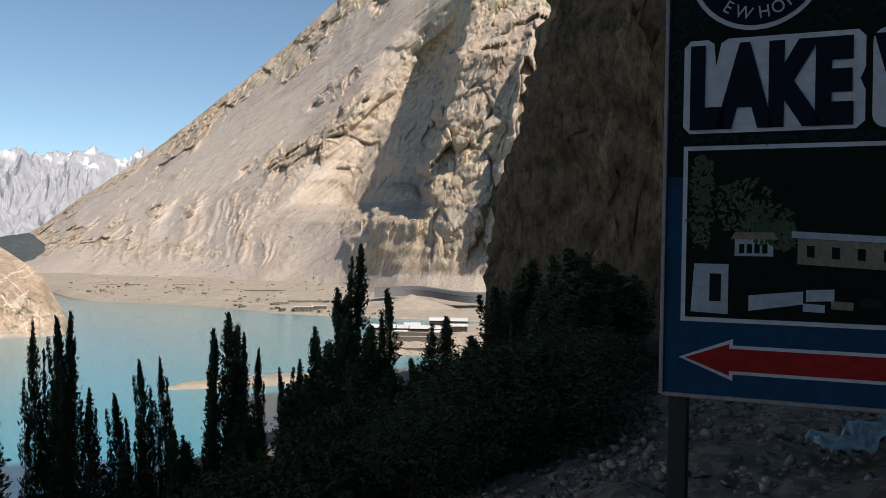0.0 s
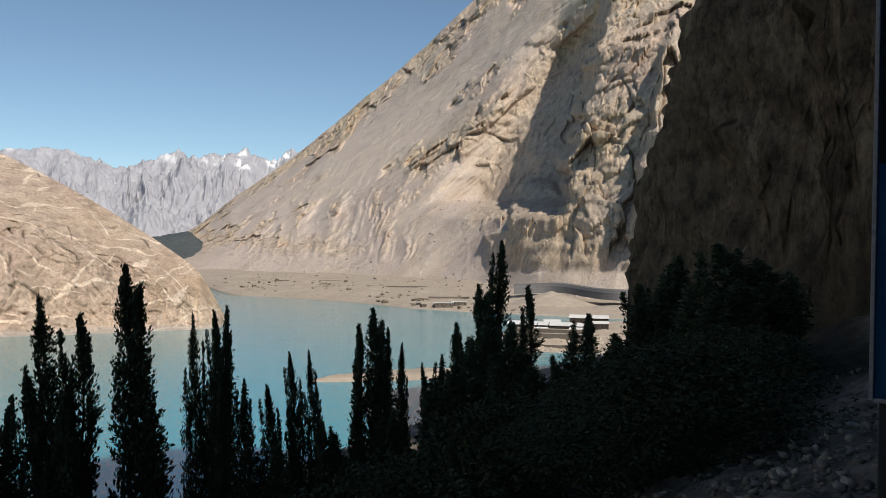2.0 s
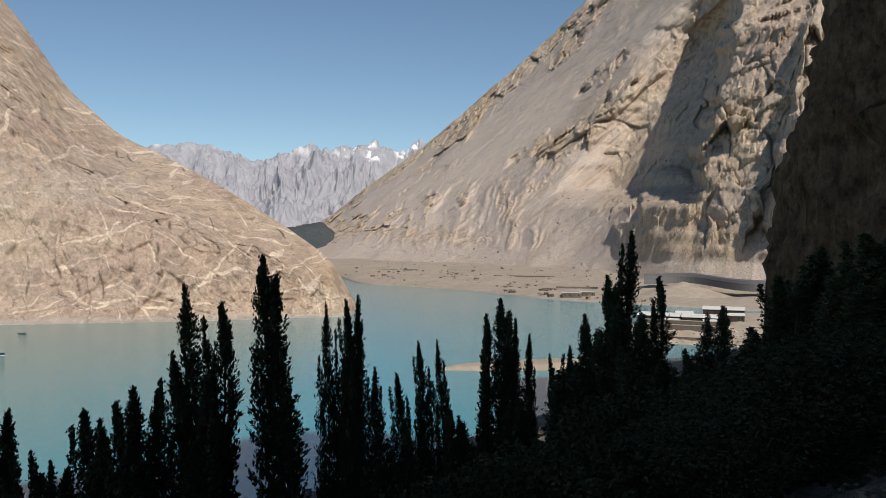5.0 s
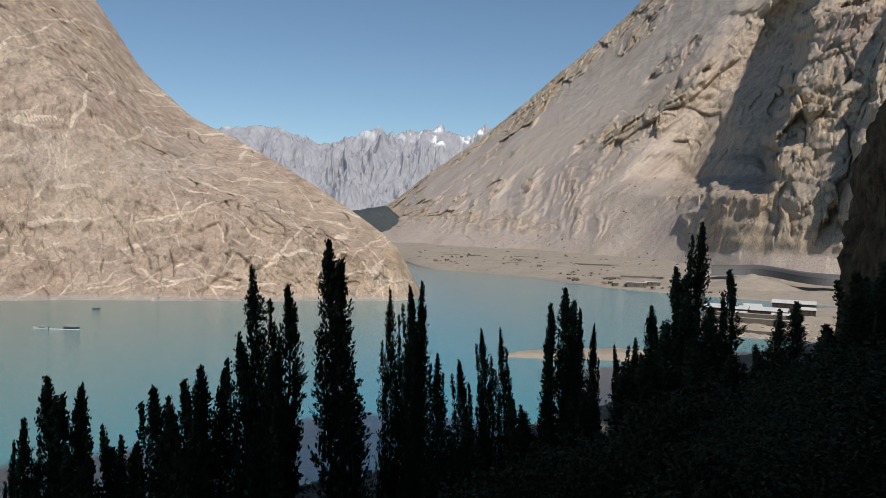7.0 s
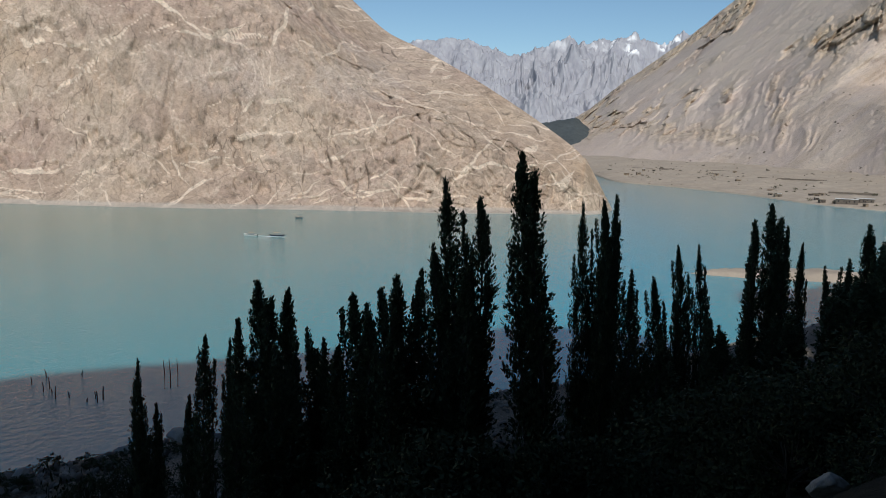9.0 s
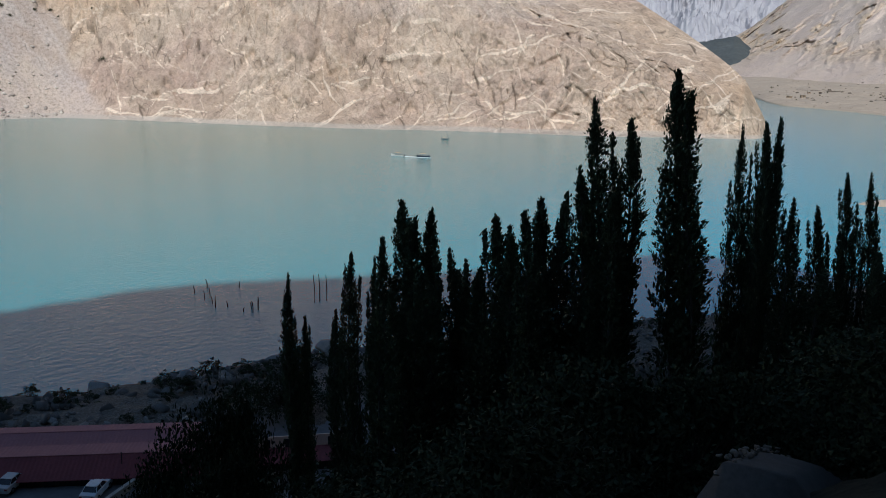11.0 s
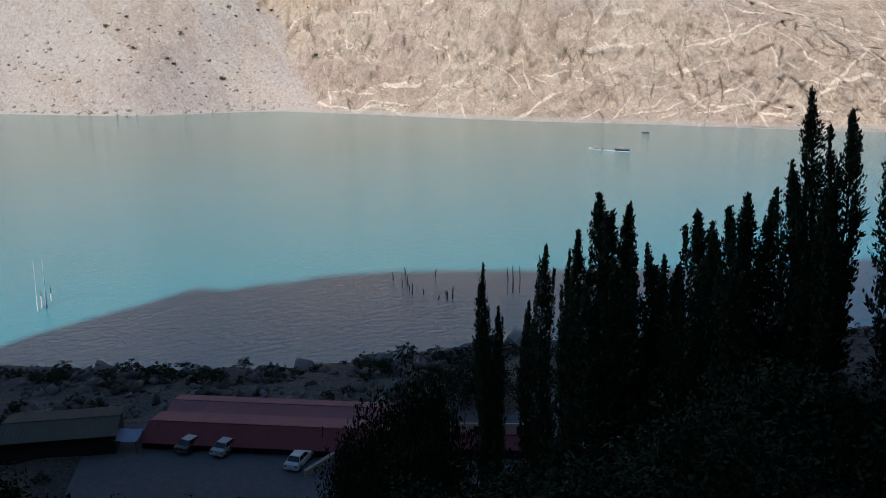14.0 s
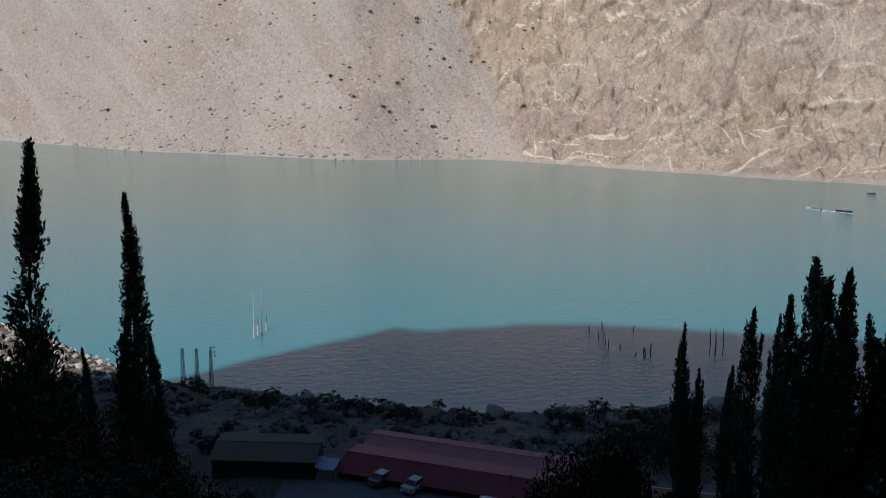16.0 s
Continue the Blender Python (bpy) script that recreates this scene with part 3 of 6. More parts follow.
def green_hill():
    azs = np.linspace(23.0, 33, 120)
    s = np.linspace(-0.1, 2, 60)[None, :]
    top = np.interp(azs, [23, 24.4, 25.2, 26.7, 28, 30, 33], [-0.6, 0.7, 1.1, 0.9, 0.6, 0.9, 1.6])[:, None]
    R = 1850 + 250 * s
    Z = (EYE_Z + 2100 * np.tan(np.radians(top))) * np.where(s < 1, np.clip(s, 0, 1) ** 0.7, 1 - (s - 1) * 0.5) - 2
    X, Y = polar(azs, R)
    Z = Z + fbm(X / 50, Y / 50, 0, 5, 0.55, 83) * 4
    return tagged(grid_mesh("hill", X, Y, Z, M_GREENHILL), "dark scrub-covered hill at the head of the valley", "hill", kind="structure")


green_hill()


# The hillside: n runs uphill away from the lake, tau along the shore.
NX, NY, TX, TY = 0.912, -0.410, 0.410, 0.912


def hill_height(x, y):
    n, tau = NX * x + NY * y, TX * x + TY * y
    shore = np.interp(tau, [-300, -120, -86, -51, 0, 37, 109, 166, 204, 300], [-260, -190, -166, -140, -130, -137, -133, -142, -146, -170])
    k = (n - shore) * np.where(n < 0, 135.0 / -shore, 1) - 135.0 + np.where(n < 0, 0, shore + 135.0)
    z = np.interp(k, [-400, -160, -135, -128, -118, -74, -62, -35, -7, -1.6, 2.5, 10, 26, 60],
                  [-30, -12, -0.4, 3.0, 5.0, 5.4, 9, 26, 46.2, 48.2, 48.4, 51.5, 62, 95])
    toe = 26 - 103.5 * smooth(118, 194, tau) + 4.5 * fbm(tau / 26, 0.3, 0, 4, 0.5, 91)
    crest_n = np.interp(tau, [-330, -192, -182, -172, -162, -152, -142, -134, -120, -103, -50, -4, 24, 60, 100, 130, 170, 400], [230, 200, 168, 149, 141, 136, 132, 129, 128, 131, 139, 135, 170, 168, 118, 108, 100, 90])
    crest_z = np.interp(tau, [-330, -181, -173, -166, -160, -153, 15, 38, 72, 98, 130, 170, 250, 400], [50, 100, 170, 240, 290, 310, 310, 268, 268, 308, 290, 240, 190, 170])
    base = np.interp(toe, [-140, -62, -35, -7, 26], [0, 9, 26, 46, 62])
    f = (n - toe) / np.maximum(crest_n - toe, 30)
    f1 = np.clip(f, 0, 1)
    cl = base + (crest_z - base) * (1 - (1 - f1) ** 1.7)
    sheer = smooth(120, 178, tau)
    cl = cl * (1 - sheer) + sheer * (base + 118 * (1 - np.exp(-np.maximum(n - toe, 0) / 17)) + (crest_z - base - 100) * f1)
    cl = np.where(f > 1, crest_z - (n - crest_n) * 0.35, cl)
    return np.where(f > 0, np.maximum(z, cl), z), f


def hillside():
    azs = np.concatenate([np.linspace(-180, -30, 70, endpoint=False), np.linspace(-30, -1, 300, endpoint=False), np.linspace(-1, 100, 320, endpoint=False), np.linspace(100, 180, 40)])
    R = np.concatenate([np.linspace(0.002, 12, 50), 12 * (105 / 12) ** np.linspace(0.01, 1, 150, endpoint=False), np.linspace(105, 260, 300, endpoint=False), np.linspace(260, 520, 50)])[None, :] + 0 * azs[:, None]
    X, Y = polar(azs, R)
    Z, f = hill_height(X, Y)
    cliff = smooth(-0.02, 0.06, f)
    d = cliff * ((ridged(X / 34, Y / 34, Z / 60, 5, 0.6, 93) - 0.6) * 5.5 + (ridged(X / 9, Y / 9, Z / 16, 4, 0.6, 95) - 0.6) * 2.6) * smooth(20, 60, R)
    g1, _ = facets(X / 15, Y / 15, Z / 24, 111)
    g2, _ = facets(X / 5.5, Y / 5.5, Z / 9, 112)
    d = d + cliff * (g1 * 2.4 + g2 * 1.8) * smooth(20, 60, R)
    d = d * (1 - 0.8 * smooth(0.6, 0.85, f))
    X = X - d * NX * 0.8
    Y = Y - d * NY * 0.8
    shaded_soil = fbm(X / 9, Y / 9, 0, 4, 0.55, 97) * 0.7 * smooth(4, 30, R) * smooth(-0.5, 3, Z) + fbm(X / 1.3, Y / 1.3, 0, 4, 0.6, 99) * 0.09 + fbm(X / 0.4, Y / 0.4, 0, 3, 0.6, 100) * 0.05 * smooth(16, 8, R)
    Z = Z + np.where(cliff > 0.5, d * 0.2, shaded_soil)
    n, tau = NX * X + NY * Y, TX * X + TY * Y
    shaded_soil = (1 - smooth(-5, -2.6, n - 0.02 * tau + 2 * vnoise(X / 5, Y / 5, 0, 101))) * smooth(-134, -122, n + 3 * vnoise(X / 6, Y / 6, 0, 103))
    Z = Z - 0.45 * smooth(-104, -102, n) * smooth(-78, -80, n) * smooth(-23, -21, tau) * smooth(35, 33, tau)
    shaded_soil = shaded_soil * (1 - 0.75 * smooth(-98, -106, n))
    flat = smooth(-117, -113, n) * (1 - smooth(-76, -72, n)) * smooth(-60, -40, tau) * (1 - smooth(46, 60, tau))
    ob = grid_mesh("hillside", X, Y, Z, M_HILL, [("cliff", cliff), ("shaded_soil", shaded_soil * (1 - 0.55 * flat))])
    return tagged(ob, "steep shaded hillside of gravel and dark cliff", "hillside", kind="structure")


hillside()


# ---- builders ----
def part(name, bm, mat, parent, label="", smooth_faces=False):
    me = bpy.data.meshes.new(name)
    bm.to_mesh(me)
    bm.free()
    me.materials.append(mat)
    if smooth_faces:
        me.polygons.foreach_set("use_smooth", np.ones(len(me.polygons), dtype=bool))
    ob = new(name, me)
    ob.parent = parent
    return tagged(ob, label)


def raw_part(name, verts, faces, mat, parent=None, label="", smooth_faces=False):
    me = bpy.data.meshes.new(name)
    me.from_pydata([tuple(v) for v in verts], [], [tuple(int(i) for i in f) for f in faces])
    me.materials.append(mat)
    if smooth_faces:
        me.polygons.foreach_set("use_smooth", np.ones(len(me.polygons), dtype=bool))
    ob = new(name, me)
    ob.parent = parent
    return tagged(ob, label)


def empty(name, m, label, category, group="", kind=""):
    ob = new(name)
    ob.matrix_basis = m
    return tagged(ob, label, category, group, kind)


def box(bm, x0, x1, y0, y1, z0, z1, bevel=0.0):
    r = bmesh.ops.create_cube(bm, size=1)
    for v in r["verts"]:
        v.co = Vector((x0 + (v.co.x + 0.5) * (x1 - x0), y0 + (v.co.y + 0.5) * (y1 - y0), z0 + (v.co.z + 0.5) * (z1 - z0)))
    if bevel:
        es = {e for v in r["verts"] for e in v.link_edges}
        bmesh.ops.bevel(bm, geom=list(es), offset=bevel, segments=2, affect="EDGES", profile=0.5)
    return bm


def boxed(*args, bevel=0.0):
    return box(bmesh.new(), *args, bevel=bevel)


def tube(pts, radii, sides=7):
    """Verts and faces of a tapered tube through points."""
    vs, fs = [], []
    for i, (p, r) in enumerate(zip(pts, radii)):
        p = Vector(p)
        d = (Vector(pts[min(i + 1, len(pts) - 1)]) - Vector(pts[max(i - 1, 0)])).normalized()
        q = d.to_track_quat("Z", "Y")
        for k in range(sides):
            a = 2 * math.pi * k / sides
            vs.append(p + q @ Vector((math.cos(a) * r, math.sin(a) * r, 0)))
    for i in range(len(pts) - 1):
        for k in range(sides):
            k2 = (k + 1) % sides
            fs.append((i * sides + k, i * sides + k2, (i + 1) * sides + k2, (i + 1) * sides + k))
    fs.append(tuple(range(sides))[::-1])
    fs.append(tuple(range((len(pts) - 1) * sides, len(pts) * sides)))
    return vs, fs


def joined(pieces):
    vs, fs = [], []
    for v, f in pieces:
        o = len(vs)
        vs += list(v)
        fs += [tuple(i + o for i in q) for q in f]
    return vs, fs


def leaf_cloud(rng, centres, size, up=0.5, along=None, slim=0.34):
    """A small folded leaf spray at every centre: two quads sharing a spine."""
    n = len(centres)
    a = rng.uniform(0, 2 * np.pi, n)
    tilt = rng.normal(0, 0.55, n)
    d = np.stack([np.cos(a) * np.sin(tilt + 0.5), np.sin(a) * np.sin(tilt + 0.5), np.cos(tilt + 0.5) * up + 0.3 * rng.normal(size=n)], -1)
    if along is not None:
        d = np.asarray(along) + rng.normal(0, 0.38, (n, 3))
    d /= np.linalg.norm(d, axis=1)[:, None]
    side = np.cross(d, rng.normal(size=(n, 3)))
    side /= np.linalg.norm(side, axis=1)[:, None] + 1e-9
    s = (size * rng.uniform(0.6, 1.35, n))[:, None]
    nrm = np.cross(d, side)
    c = np.asarray(centres)
    p0, p1 = c - d * s * 0.55, c + d * s * 0.75
    q0, q1 = c + side * s * slim + nrm * s * 0.12, c - side * s * slim + nrm * s * 0.12
    V = np.stack([p0, q0, p1, q1], 1).reshape(-1, 3)
    i = np.arange(n)[:, None] * 4
    F = np.concatenate([i + np.array([[0, 1, 2]]), i + np.array([[0, 2, 3]])], 1).reshape(-1, 3)
    return V, F


def mesh_np(name, V, F, mat, parent, label=""):
    me = bpy.data.meshes.new(name)
    me.vertices.add(len(V))
    me.vertices.foreach_set("co", np.asarray(V, np.float32).ravel())
    me.loops.add(F.size)
    me.loops.foreach_set("vertex_index", np.asarray(F, np.int32).ravel())
    me.polygons.add(len(F))
    me.polygons.foreach_set("loop_start", np.arange(0, F.size, F.shape[1], dtype=np.int32))
    me.update(calc_edges=True)
    me.materials.append(mat)
    ob = new(name, me)
    ob.parent = parent
    return tagged(ob, label)


# ---- trees ----
def poplar(seed, label, dense=1.0, lean=0.8, cone=False):
    """A 26 m Lombardy poplar, 3.2 m wide: a close spindle of steep feathered sprays round several leaders, the tops blown one way."""
    rng = np.random.default_rng(seed)
    H = 26.0
    tree = empty("poplar_tree", pose(0, 0, 0), label, "tree", "poplars below the road")
    bend_a = rng.normal(0, 0.4)

    def bend(p):
        """Leans the upper part over, with the tip kept over the root."""
        k = (p[:, 2] / H) ** 3 * lean
        w = 0.3 * np.sin(p[:, 2] * 0.30 + seed)
        w0 = 0.3 * math.sin(H * 0.30 + seed)
        return p + np.stack([-math.cos(bend_a) * (k - lean) + w - w0, -math.sin(bend_a) * (k - lean), 0 * k], -1)

    # leaders: foot offset, top, where its foliage starts, half width, sprays
    leaders = [(0.0, 0.0, 1.0, 0.03, 2.5 if cone else 1.45, 1150)]
    for k in range(int(rng.integers(3, 6))):
        a, r = rng.uniform(0, 6.28), rng.uniform(0.5, 1.1)
        leaders.append((math.cos(a) * r, math.sin(a) * r, rng.uniform(0.55, 0.75) if cone else rng.uniform(0.78, 0.98), rng.uniform(0.03, 0.3), rng.uniform(0.7, 1.05), 350))
    wood, cent, sizes, dirs = [], [], [], []
    for i, (dx, dy, top, low, half, count) in enumerate(leaders):
        us = np.linspace(0, 1, 10)
        z0, z1 = max(low - 0.1, 0.0) * H, top * H
        out = np.minimum(1, us * 2.2) ** 0.7
        pts = bend(np.stack([dx * out, dy * out, z0 + (z1 - z0) * us], -1))
        wood.append(tube([tuple(p) for p in pts], [(0.24 if i == 0 else 0.09) * (1 - 0.93 * u) + 0.012 for u in us], 6 if i == 0 else 5))
        ph = rng.uniform(0, 50, 3)
        for b in range(int(count * dense * (top - low))):
            u = rng.random() ** 0.9
            z = (low + (top - low) * u) * H
            a = rng.uniform(0, 6.28)
            puff = float(vnoise(math.cos(a) * 1.1 + ph[0], math.sin(a) * 1.1 + ph[1], z * 0.42 + ph[2], seed))
            if puff < -0.36:
                continue
            body = min(1.0, (u / 0.34) ** 0.5) * ((1 - u) ** 0.75 if cone else 1 - max(0.0, (u - 0.45) / 0.55) ** 2.3)
            env = half * body * (1 + 0.42 * puff) + 0.04
            ln = env * math.sqrt(rng.uniform(0.02, 1.0))
            c = np.array([np.interp(z, pts[:, 2], pts[:, 0]), np.interp(z, pts[:, 2], pts[:, 1]), z])
            m = int(rng.integers(8, 13))
            t = rng.random(m) ** 0.75
            rise = rng.uniform(0.9, 1.9) * (1 - 0.45 * u)
            way = np.array([math.cos(a) * ln, math.sin(a) * ln, rise])
            foot = c + np.array([math.cos(a) * ln * 0.35, math.sin(a) * ln * 0.35, -rise * 0.75])
            sp = foot + way * np.array([0.65, 0.65, 1.0]) * t[:, None]
            cent.append(sp + rng.normal(0, 0.07, (m, 3)))
            sizes.append(np.full(m, 0.285 * (1 - 0.35 * u)))
            dirs.append(np.repeat((way / np.linalg.norm(way) + np.array([0.2, 0, 0.4]))[None, :], m, 0))
            if b % 6 == 0:
                wood.append(tube([tuple(c - np.array([0, 0, rise])), tuple((c + foot) / 2), tuple(foot + way * 0.6)], [0.03, 0.02, 0.008], 3))
    v, f = joined(wood)
    raw_part("trunk", v, f, M_BARK, tree, "grey poplar trunk and limbs")
    V, F = leaf_cloud(rng, np.concatenate(cent), np.concatenate(sizes), 2.0, np.concatenate(dirs), 0.30)
    mesh_np("crown", V, F, M_LEAF, tree)
    return tree


def broadleaf(seed, label, twigs=32, clumps=8, leaf=0.21):
    """A low rounded tree 8 m high and 7 m wide, its crown in uneven clumps."""
    rng = np.random.default_rng(seed)
    tree = empty("broadleaf_tree", pose(0, 0, 0), label, "tree", "low trees on the slope")
    wood, cent = [], []
    wood.append(tube([(0, 0, -0.6), (0.1, 0, 1.2), (0.2, 0.1, 2.6)], [0.24, 0.18, 0.14], 7))
    for k in range(twigs):
        a, el = rng.uniform(0, 6.28), rng.uniform(0.1, 1.35)
        ln = rng.uniform(2.2, 4.3)
        e = np.array([math.cos(a) * math.cos(el) * ln, math.sin(a) * math.cos(el) * ln, 2.2 + math.sin(el) * ln * 1.25])
        wood.append(tube([(0.2, 0.1, 1.8 + rng.random()), tuple(e * 0.5 + np.array([0, 0, 1.0])), tuple(e)], [0.09, 0.05, 0.015], 4))
        for j in range(clumps):
            c = e + rng.normal(0, 0.6, 3)
            m = int(rng.integers(18, 30))
            p = rng.normal(0, 1, (m, 3))
            p /= np.linalg.norm(p, axis=1)[:, None]
            cent.append(c + p * rng.uniform(0.3, 0.75, (m, 1)))
    v, f = joined(wood)
    raw_part("trunk", v, f, M_BARK, tree, "short brown trunk and branches")
    V, F = leaf_cloud(rng, np.concatenate(cent), leaf, 0.4)
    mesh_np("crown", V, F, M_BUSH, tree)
    return tree


def ground_z(x, y):
    z, f = hill_height(np.array([x], float), np.array([y], float))
    return float(z[0])


POPLARS = [poplar(200 + i, "tall dark green poplar tree on the shaded slope", 1.0, 0.4 + 0.15 * i) for i in range(7)]
SPARSE = [poplar(300 + i, "slender dark poplar tree beside the lake shore", 0.8, 0.4) for i in range(2)]
CONES = [poplar(310 + i, "single tall poplar tree above the lit shore", 1.7, 0.2, True) for i in range(2)]
used_trees = set()
tree_rng = random.Random(5)


def plant(kinds, azimuth, el, dist, width, label=""):
    """Stands a poplar whose tip shows at that direction from the road and at that distance."""
    a = radians(azimuth)
    x, y = -math.sin(a) * dist, math.cos(a) * dist
    tip = EYE_Z + dist * math.tan(radians(el))
    z = ground_z(x, y) - 0.3
    h = max(tip - z, 4.0)
    k = tree_rng.choice(kinds)
    m = pose(x, y, z, 0, 0, tree_rng.uniform(-55, 55)) @ Matrix.Diagonal((width / 2.85, width / 2.85, h / 26.3, 1))
    if k.name in used_trees:
        ob = copy_thing(k, m @ Matrix.Diagonal((1 / k.scale.x, 1 / k.scale.y, 1 / k.scale.z, 1)))
    else:
        used_trees.add(k.name)
        k.matrix_basis = m
        ob = k
    if label:
        tagged(ob, label)
    return ob


# direction left of +y, elevation of the tip, distance, crown width
ROW_A = [(33.7, -2.7, 58, 3.3), (31.4, -3.8, 60, 2.9), (28.9, -0.75, 56, 3.15), (24.9, -3.9, 66, 1.9), (23.6, -3.7, 64, 2.0),
         (22.8, -3.5, 65, 2.2), (21.7, -8.1, 60, 2.1), (20.3, -8.4, 66, 1.9), (18.9, -6.4, 68, 1.8), (17.7, -6.3, 67, 1.7),
         (16.8, -10.7, 62, 2.4), (14.5, -4.6, 70, 2.3), (13.6, -3.5, 70, 2.8), (12.6, -4.9, 72, 1.9), (11.7, -5.9, 74, 1.7)]
ROW_B = [(10.4, -7.1, 74, 1.8), (9.1, -6.6, 72, 2.3), (8.2, -4.4, 74, 2.3), (6.8, -1.9, 72, 2.9), (5.3, 0.8, 72, 3.0), (3.6, -2.0, 74, 2.6),
         (-0.3, -3.8, 70, 3.4), (-3.4, -1.8, 62, 3.4), (-5.8, -0.1, 60, 4.4), (-8.1, 0.8, 58, 4.6), (-10.4, -0.1, 58, 4.0), (-11.7, -3.0, 56, 3.4),
         (-4.6, -2.2, 57, 3.6), (-7.0, -0.9, 55, 3.8), (2.0, -6.5, 66, 3.0), (6.0, -6.5, 66, 3.4), (-1.9, -5.0, 62, 3.4), (-9.3, -1.5, 54, 3.8)]
ROW_C = [(52.65, -14.0, 78, 2.1), (51.6, -16.7, 78, 1.9), (48.6, -12.7, 72, 2.4), (49.6, -16.3, 74, 1.9), (47.1, -12.9, 70, 1.9),
         (45.4, -9.2, 64, 3.6), (46.6, -11.7, 64, 2.9), (43.5, -9.9, 63, 3.4), (42.3, -12.3, 62, 3.0), (41.2, -13.0, 61, 2.8),
         (39.4, -10.1, 60, 3.6), (37.6, -9.7, 60, 2.9), (36.6, -8.9, 59, 3.3), (35.2, -9.2, 59, 3.0), (34.2, -7.4, 58, 3.0),
         (38.4, -11.2, 57, 3.2), (40.3, -13.4, 57, 3.2), (44.4, -13.2, 60, 3.2), (32.2, -8.5, 56, 2.8), (46.0, -15.0, 60, 3.2), (37.0, -12.5, 55, 3.2)]
ROW_D = [(92.95, -3.2, 80, 4.4), (88.0, -6.4, 90, 3.7), (86.9, -15.2, 92, 2.6), (90.9, -15.6, 95, 2.0)]
ROW_E = [(9.5, -8.2, 70, 4.0), (8.6, -7.6, 68, 4.0), (7.4, -5.6, 70, 4.0), (6.2, -4.0, 70, 4.2), (4.6, -4.4, 70, 4.2), (3.4, -7.2, 66, 4.0),
         (1.9, -7.8, 66, 4.4), (0.5, -7.6, 64, 4.4), (-1.0, -6.8, 62, 4.4), (16.0, -11.5, 62, 3.6), (19.6, -12.0, 60, 3.6), (12.2, -10.0, 66, 3.6)]
for q in ROW_A + ROW_B + ROW_E:
    plant(POPLARS, *q)
for q in ROW_C:
    plant(SPARSE if q[0] > 46 else POPLARS, *q)
for q in ROW_D:
    plant(CONES, *q, label="single tall poplar tree above the lit shore")

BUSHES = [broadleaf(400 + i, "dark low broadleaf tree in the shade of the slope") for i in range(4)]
bush_rng = random.Random(11)
LIMIT_AZ = [-16, -12, -6, 0, 6, 9, 15, 21, 30, 38, 46, 48.5, 49.5, 54, 57, 60, 72, 77, 82, 87, 100]
LIMIT_EL = [-9, -6, -6, -7, -8, -10.5, -13, -15, -16.5, -16, -17.5, -18, -26.5, -26.5, -26, -28.5, -28.5, -28, -25, -19.5, -17.0]
placed = []
for trial in range(4000):
    if len(placed) >= 170:
        break
    a, r = bush_rng.uniform(-15, 99), 27 + 49 * bush_rng.random() ** 0.8
    x, y = -math.sin(radians(a)) * r, math.cos(radians(a)) * r
    n, tau = NX * x + NY * y, TX * x + TY * y
    if n > -11 - 0.02 * tau or n < -70 or (a < -4 and r < 30) or (15.5 < a < 29 and 12 < r < 41):
        continue
    z = ground_z(x, y)
    room = EYE_Z + r * math.tan(radians(float(np.interp(a, LIMIT_AZ, LIMIT_EL)))) - z
    if room < 1.6 or any((x - p) ** 2 + (y - q) ** 2 < 10 for p, q in placed):
        continue
    h = min(room, bush_rng.uniform(4.5, 12.0))
    placed.append((x, y))
    k = bush_rng.choice(BUSHES)
    w = max(0.45, min(1.1, h / 7.0)) * bush_rng.uniform(0.85, 1.2)
    m = pose(x, y, z - 0.2, 0, 0, bush_rng.uniform(0, 360)) @ Matrix.Diagonal((w, w, h / 8.8, 1))
    if k.name in used_trees:
        copy_thing(k, m @ Matrix.Diagonal((1 / k.scale.x, 1 / k.scale.y, 1 / k.scale.z, 1)))
    else:
        used_trees.add(k.name)
        k.matrix_basis = m

CLUMPS = ((61.2, -24.3, 63, 5.0), (60.1, -22.7, 64, 5.5), (58.3, -20.9, 65, 6.5), (56.9, -19.9, 66, 6.5), (55.5, -19.6, 67, 6.0), (57.6, -23.0, 60, 6.5), (59.4, -25.0, 59, 6.0), (56.0, -23.5, 61, 5.5),
          (53.6, -19.9, 104, 7.0), (51.8, -20.2, 106, 7.0), (58.2, -26.5, 56, 6.0), (62.3, -28.0, 56, 4.5),
          (97.5, -13.0, 60, 9.0), (95.9, -13.8, 62, 8.0), (94.6, -14.8, 63, 8.0), (93.3, -15.8, 64, 7.5), (91.6, -17.5, 64, 7.0), (90.2, -18.7, 64, 6.5), (88.6, -19.3, 64, 6.0), (87.2, -19.7, 64, 5.5),
          (86.0, -21.6, 62, 5.0), (85.3, -24.2, 58, 4.5), (95.0, -18.5, 54, 8.0), (92.4, -20.0, 54, 8.0), (90.0, -21.5, 54, 7.0), (88.0, -22.8, 54, 6.5), (86.6, -25.0, 50, 6.0), (92.0, -24.5, 46, 8.0), (96.0, -22.0, 46, 8.0), (89.0, -26.0, 46, 7.0))
